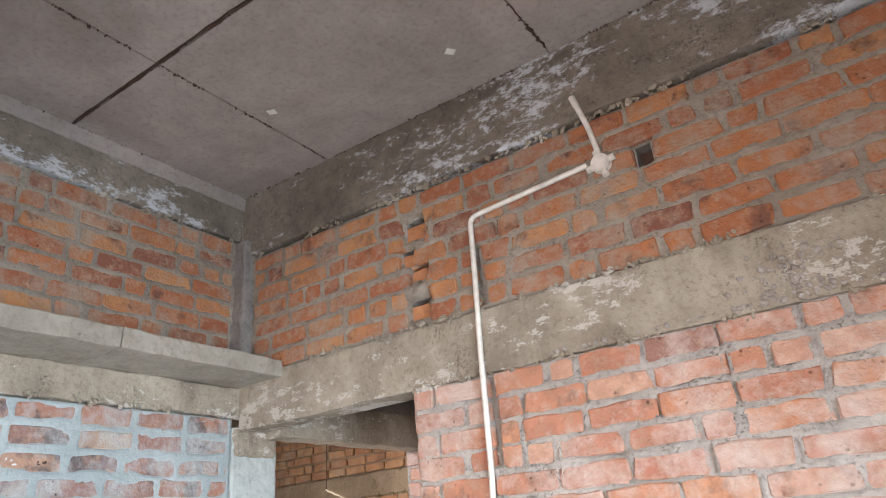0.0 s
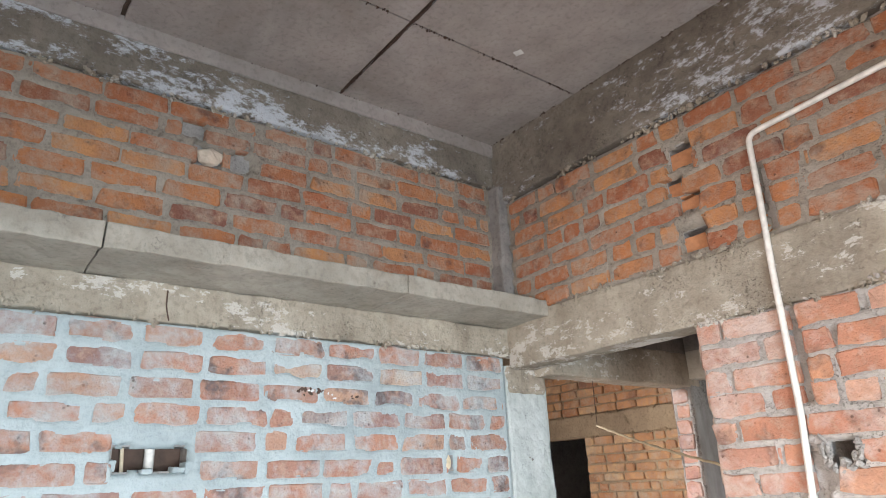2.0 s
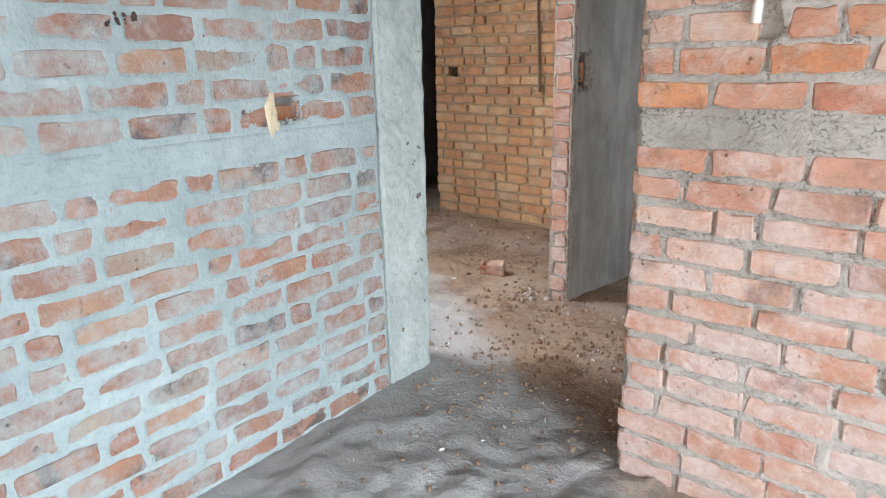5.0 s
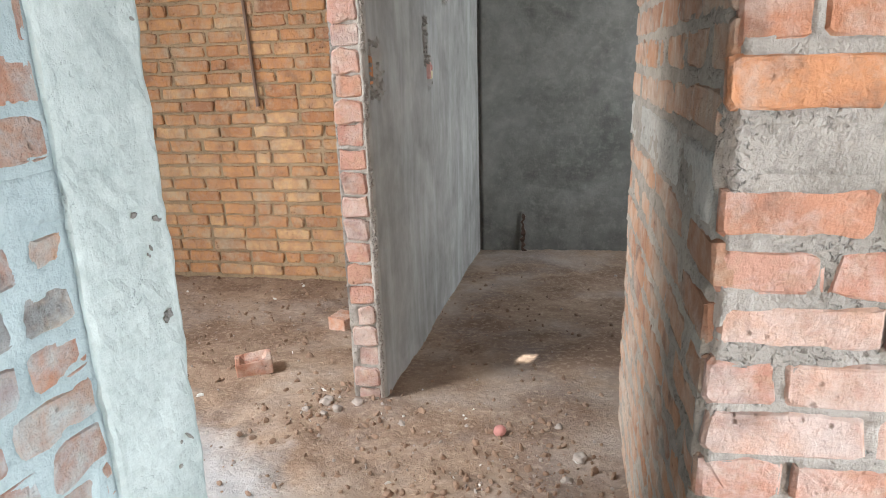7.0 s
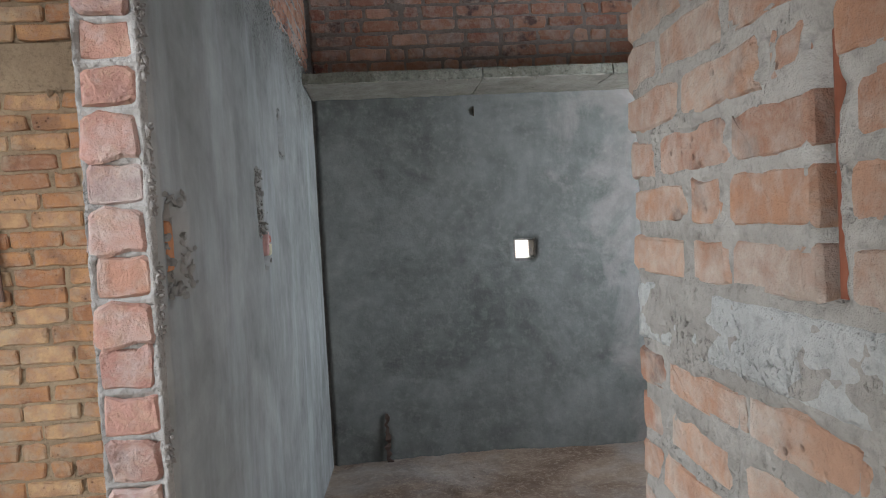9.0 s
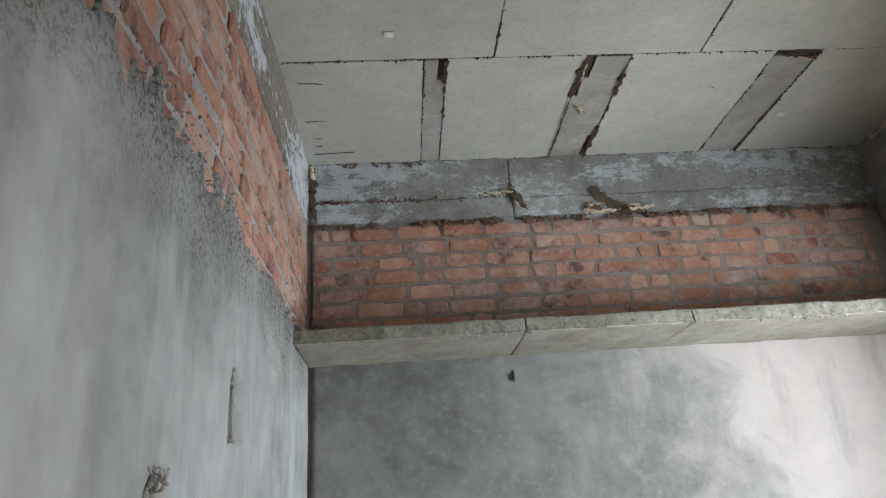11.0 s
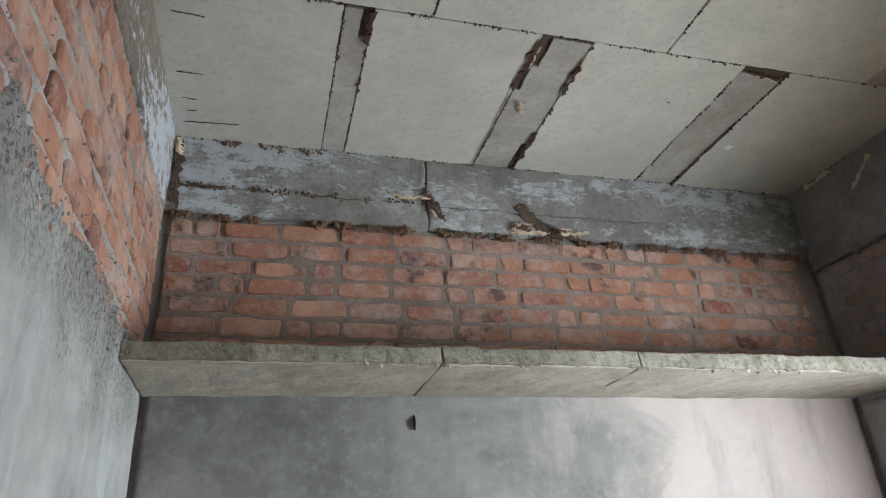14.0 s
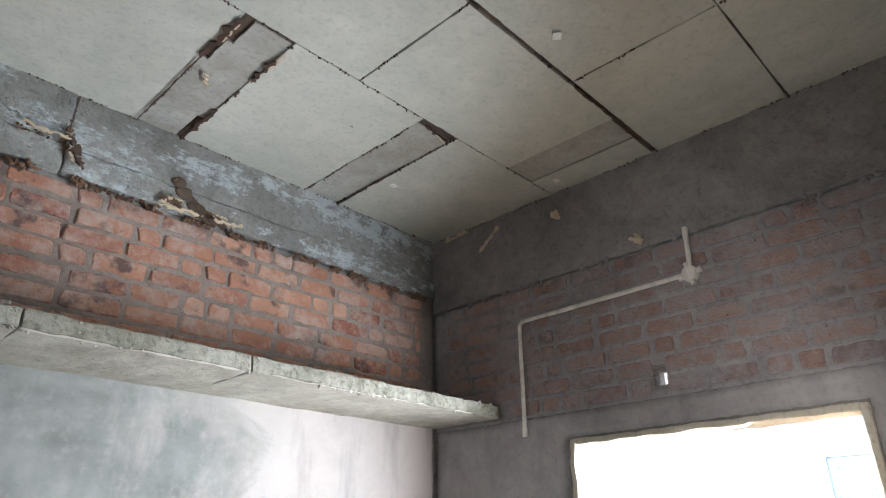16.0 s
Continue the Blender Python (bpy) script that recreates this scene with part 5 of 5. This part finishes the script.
bm = rough_box(W1 - 0.10, W1 - 0.03, 1.80, 1.90, 1.12, 1.19, 0.006, 0.02, 0.006, 98)
me = bpy.data.meshes.new("hole_brick")
bm.to_mesh(me)
bm.free()
me.materials.append(brick_sets["upper"][0])
tagged(new("hole_brick", me), "red brick broken off inside a wall hole", "brick")
cream = plain("lime_cream", (0.66, 0.55, 0.38), 0.9, 0.1)
for py, pz, ps, tall in ((1.775, 1.175, 0.030, 1.9), (1.790, 1.135, 0.018, 1.0), (1.895, 1.605, 0.016, 1.6)):
    bm = lump(ps, 7 + ps * 100, 1.0, 2, 0.7)
    bm.transform(Matrix.Translation((W1 + 0.003, py, pz)) @ Matrix.Diagonal((0.25, 0.7, tall, 1)))
    hung(part("mortar_splash", bm, cream, wall_w1, "cream splash of mortar beside a hole"))
tagged(tube("wire_hook", rounded([(W1 + 0.012, 0.72, 2.18), (W1 + 0.03, 0.715, 2.12), (W1 + 0.02, 0.73, 2.075)], 0.02), 0.0025, rust_gap), "thin rusty wire hook under the loft shelf", "wire")

# bricks at the bottom of the chases cut beside the conduit
for k, (a, b, c, d) in enumerate(chases):
    bm = rough_box(a - 0.03, b + 0.02, W2 + 0.035, W2 + 0.09, c - 0.01, c + (d - c) * 0.75, 0.006, 0.02, 0.005, 80 + k)
    me = bpy.data.meshes.new("cut_brick")
    bm.to_mesh(me)
    bm.free()
    me.materials.append(bare_clay)
    tagged(new("cut_brick", me), "bare cut brick deep in a wall chase", "brick")

# dark panels added behind the chases and hook hole to stop light coming through
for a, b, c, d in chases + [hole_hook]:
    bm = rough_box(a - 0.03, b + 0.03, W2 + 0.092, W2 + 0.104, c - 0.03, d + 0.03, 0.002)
    hung(part("chase_back", bm, rust_gap, wall_w2, "dark backing added behind a wall chase"))

# coarse stones bared in the door lintel
r = random.Random(4)
verts, faces = [], []
for i in range(150):
    bm = lump(r.uniform(0.004, 0.011), i, 0.8, 1, 0.9)
    m = Matrix.Translation((r.gauss(-0.20, 0.06) if i < 100 else r.uniform(-1.0, 0.2), W2 - 0.008, min(2.2, max(2.03, r.gauss(2.10, 0.04) if i < 100 else 2.035)))) @ Euler((r.random() * 6, r.random() * 6, 0)).to_matrix().to_4x4()
    o = len(verts)
    bm.verts.index_update()
    verts += [m @ v.co for v in bm.verts]
    faces += [tuple(o + v.index for v in f.verts) for f in bm.faces]
    bm.free()
ob = hung(part("bared_aggregate", mesh_of("bared_aggregate", verts, faces, rubble_grey), None, lintel, "coarse grey stones bared in the concrete"))
tagged(ob, kind="stuff")

# the neighbouring house, outside the window
house = holder("neighbour_house", (7.5, 9.0, -0.35), "white-painted neighbouring house with a blue window", "house")
white_wash = plain("white_wash", (0.80, 0.80, 0.78), 0.85)
hung(part("wall", slab_mesh("wall", WEST, 3.2, 14.0, -0.35, 3.2, 6.0, 0.2, [(5.1, 5.9, 1.2, 2.25)], white_wash), None, house))
hung(part("roof", rough_box(5.8, 10.0, 3.0, 14.2, 3.2, 3.4, 0.02), concrete_loft, house, "flat concrete roof"))
win = hung(part("window", rough_box(6.02, 6.08, 5.1, 5.9, 1.2, 2.25, 0.01), plain("blue_shutter", (0.55, 0.68, 0.76), 0.5), house, "pale blue window"))

# broken edges along beams, lintels, shelves and ceiling joints
BITS = "crumbled mortar and concrete along the edge"
crumbs("edge_crumbs", BITS, [((W1 + 0.004, -0.4, 2.932), (W1 + 0.004, W2 - 0.05, 2.932)), ((W1 + 0.01, -0.4, 2.078), (W1 + 0.01, COL0, 2.078))], 130, (0.004, 0.012), concrete_lintel, 2, beam)
crumbs("edge_crumbs", BITS, [((W1 + 0.1, W2 - 0.006, 2.843), (0.5, W2 - 0.006, 2.843)), ((W1 + 0.1, W2 - 0.004, 2.254), (0.5, W2 - 0.004, 2.254)), ((PIER, W2 - 0.005, 2.016), (0.5, W2 - 0.005, 2.016))], 130, (0.004, 0.012), concrete_lintel, 3, lintel)
crumbs("edge_crumbs", BITS, [((PART + 0.01, FAR - 0.012, 2.748), (RIGHT - 0.02, FAR - 0.012, 2.742))], 260, (0.004, 0.013), rust_soil, 4, wall_far)
crumbs("edge_crumbs", BITS, [((PART + 0.01, 5.927, 2.034), (RIGHT - 0.05, 5.927, 2.034)), ((PART + 0.01, 5.927, 2.084), (RIGHT - 0.05, 5.927, 2.084))], 60, (0.003, 0.009), concrete_shelf, 5, shelf_b)
crumbs("edge_crumbs", BITS, [((RIGHT - 0.006, 3.7, 2.668), (RIGHT - 0.006, FAR - 0.05, 2.668))], 110, (0.004, 0.014), mortar_sooty_glare, 6, wall_right)
crumbs("edge_crumbs", BITS, [((PART + 0.002, PART_END + 0.2, 2.13), (PART + 0.002, FAR - 0.3, 2.12))], 160, (0.002, 0.005), mortar_dark, 7, wall_part, 0.03)
crumbs("edge_crumbs", BITS, [((PART - 0.008, PART_END + 0.004, -0.02), (PART - 0.008, PART_END + 0.004, 1.98))], 380, (0.003, 0.007), mortar_dark, 9, wall_part, 0.003)
crumbs("edge_crumbs", BITS, [((-5.7, ORANGE - 0.01, 2.105), (PART - 0.15, ORANGE - 0.01, 2.105)), ((-4.7, ORANGE - 0.01, 1.90), (PART - 0.15, ORANGE - 0.01, 1.90))], 70, (0.005, 0.014), mortar_tan, 10, wall_orange)
crumbs("edge_crumbs", "crumbled brown filling of a hole in the beam", [((-0.90, FAR - 0.014, 2.92), (-0.86, FAR - 0.014, 2.76)), ((-0.90, FAR - 0.014, 2.86), (-0.70, FAR - 0.014, 2.77)), ((-1.34, FAR - 0.014, 3.09), (-1.345, FAR - 0.014, 2.79)), ((PART + 0.02, FAR - 0.016, 2.76), (PART + 0.012, FAR - 0.016, 3.08)), ((PART + 0.02, FAR - 0.014, 2.884), (-1.4, FAR - 0.014, 2.884)), ((-2.2, FAR - 0.014, 3.105), (-1.8, FAR - 0.014, 3.10))], 230, (0.003, 0.010), rust_soil, 14, wall_far, 0.009)
z = TOP_B + 0.002
seams = [((a, 5.51, z), (a, FAR, z)) for pair in strips for a in pair] + [((PART, 5.495, z), (RIGHT, 5.495, z)), ((-0.61, 4.93, z), (-0.61, 5.49, z)), ((-1.51, 4.93, z), (-1.51, 5.49, z)), ((-0.6, 4.912, z), (RIGHT, 4.912, z)), ((-0.02, 4.3, z), (-0.02, 4.9, z)), ((PART, FAR - 0.015, z), (RIGHT, FAR - 0.015, z)), ((RIGHT - 0.015, 3.7, z), (RIGHT - 0.015, FAR, z))]
crumbs("ceiling_joint_crumbs", "dark crumbs of wood and mortar in the ceiling joints", seams, 150, (0.002, 0.006), rust_gap, 11, None, 0.003)
z = TOP_A + 0.002
seams = [((W1, 1.36, z), (0.3, 1.36, z)), ((W1, 0.456, z), (0.3, 0.456, z)), ((-1.93, -0.4, z), (-1.93, W2, z)), ((-0.765, 0.4, z), (-0.765, W2, z)), ((W1, W2 - 0.02, z), (0.5, W2 - 0.02, z)), ((W1 + 0.016, -0.4, z), (W1 + 0.016, W2, z))]
crumbs("ceiling_joint_crumbs", "dark crumbs of wood and mortar in the ceiling joints", seams, 150, (0.002, 0.006), rust_gap, 12, None, 0.003)

for k, (a, b, c, d) in enumerate((niche, slot, box_hole, chase_part)):
    p = PART - 0.004
    crumbs("hole_rim", "broken plaster round a hole", [((p, a, c), (p, b, c)), ((p, a, d), (p, b, d)), ((p, a, c), (p, a, d)), ((p, b, c), (p, b, d))], 260, (0.003, 0.009), plaster_smooth, 40 + k, wall_part, 0.007)
a, b, c, d = hole_w2
crumbs("hole_rim", "broken mortar round a hole", [((a, W2, c), (b, W2, c)), ((a, W2, c), (a, W2, d)), ((b, W2, c), (b, W2, d))], 220, (0.006, 0.016), mortar_grey, 50, wall_w2, 0.007)
a, b, c, d = hole_low
crumbs("hole_rim", "broken mortar round a hole", [((W1, a, c), (W1, b, c)), ((W1, b, c), (W1, b, d))], 200, (0.003, 0.007), mortar_pale, 51, wall_w1, 0.006)

crumbs("dirt_specks", "dark dirt specks on the plaster below the bare brick", [((PART + 0.001, PART_END + 0.2, 2.10), (PART + 0.001, FAR - 0.3, 2.09))], 420, (0.001, 0.0035), mortar_dark, 60, wall_part, 0.05)
pits = [((W1 + 0.002, y, z), (W1 + 0.002, y + 0.03, z - 0.05)) for y, z in ((2.40, 1.02), (2.43, 0.93), (2.44, 0.52), (2.42, 0.47), (2.36, 1.62), (2.33, 0.25), (2.46, 0.99), (2.45, 0.80), (2.30, 1.20), (2.47, 0.34), (2.49, 1.35))]
crumbs("pits", "dark pits and dirt in the column's plaster", pits, 190, (0.003, 0.010), mortar_dark, 61, column, 0.006)
crumbs("paint_spots", "white paint and lime spots on the bricks", [((W1 + 0.004, 1.27, 1.865), (W1 + 0.004, 1.37, 1.86)), ((W1 + 0.004, 0.98, 1.27), (W1 + 0.004, 1.04, 1.25))], 150, (0.003, 0.010), paper_white, 62, wall_w1, 0.007)
crumbs("burnt_spots", "burnt black spots on the bricks", [((W1 + 0.004, 1.26, 1.44), (W1 + 0.004, 1.42, 1.445)), ((W1 + 0.004, 0.86, 1.36), (W1 + 0.004, 0.98, 1.35)), ((W1 + 0.004, 0.97, 1.28), (W1 + 0.004, 1.02, 1.28)), ((W1 + 0.004, 1.18, 1.87), (W1 + 0.004, 1.46, 1.86))], 150, (0.003, 0.009), rust_gap, 63, wall_w1, 0.010)

# ---- bricks of the walls ----
lay_bricks(wall_w1, EAST, W1, "front", SET_W1_LOW, (0.9, 2.3), seed=5, most=100)
lay_bricks(wall_w1, EAST, W1, "front", SET_W1_MID, (0.3, 2.3), seed=6, most=130)
lay_bricks(wall_w1, EAST, W1, "upper", SET_W1_UP, (0.3, 2.3), seed=7, most=70)
lay_bricks(wall_w2, SOUTH, W2, "jamb", SET_W2_LOW, (-1.6, -0.6), seed=8, most=80)
lay_bricks(wall_w2, SOUTH, W2, "door", SET_W2_MID, (-1.6, 0.1), seed=9, most=110)
lay_bricks(wall_w2, SOUTH, W2, "upper", SET_W2_UP, (-2.4, 0.1), seed=10, most=110)
lay_bricks(wall_pier, WEST, PIER, "pier", SET_PIER_LOW, (2.2, 3.6), seed=11)
lay_bricks(wall_pier, WEST, PIER, "pier", SET_PIER_MID, (2.2, 3.6), seed=12)
lay_bricks(wall_part, SOUTH, PART_END, "end", SET_PART_END, (-3, -2), seed=13, loose=1.5)
lay_bricks(wall_part, EAST, PART - 0.012, "loft", SET_PART_UP, (3.6, 6.4), seed=14, loose=1.8)
lay_bricks(wall_far, SOUTH, FAR + 0.006, "loft", SET_FAR, (-2.5, 0.7), seed=15)
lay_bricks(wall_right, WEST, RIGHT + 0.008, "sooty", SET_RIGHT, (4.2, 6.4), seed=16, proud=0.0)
lay_bricks(wall_orange, SOUTH, ORANGE, "orange", SET_ORANGE_LOW, (-4.9, -2.9), seed=17, most=200, proud=0.004, loose=1.1)
lay_bricks(wall_orange, SOUTH, ORANGE, "orange", SET_ORANGE_UP, (-4.9, -2.9), seed=18, most=100, proud=0.006, loose=2.0)
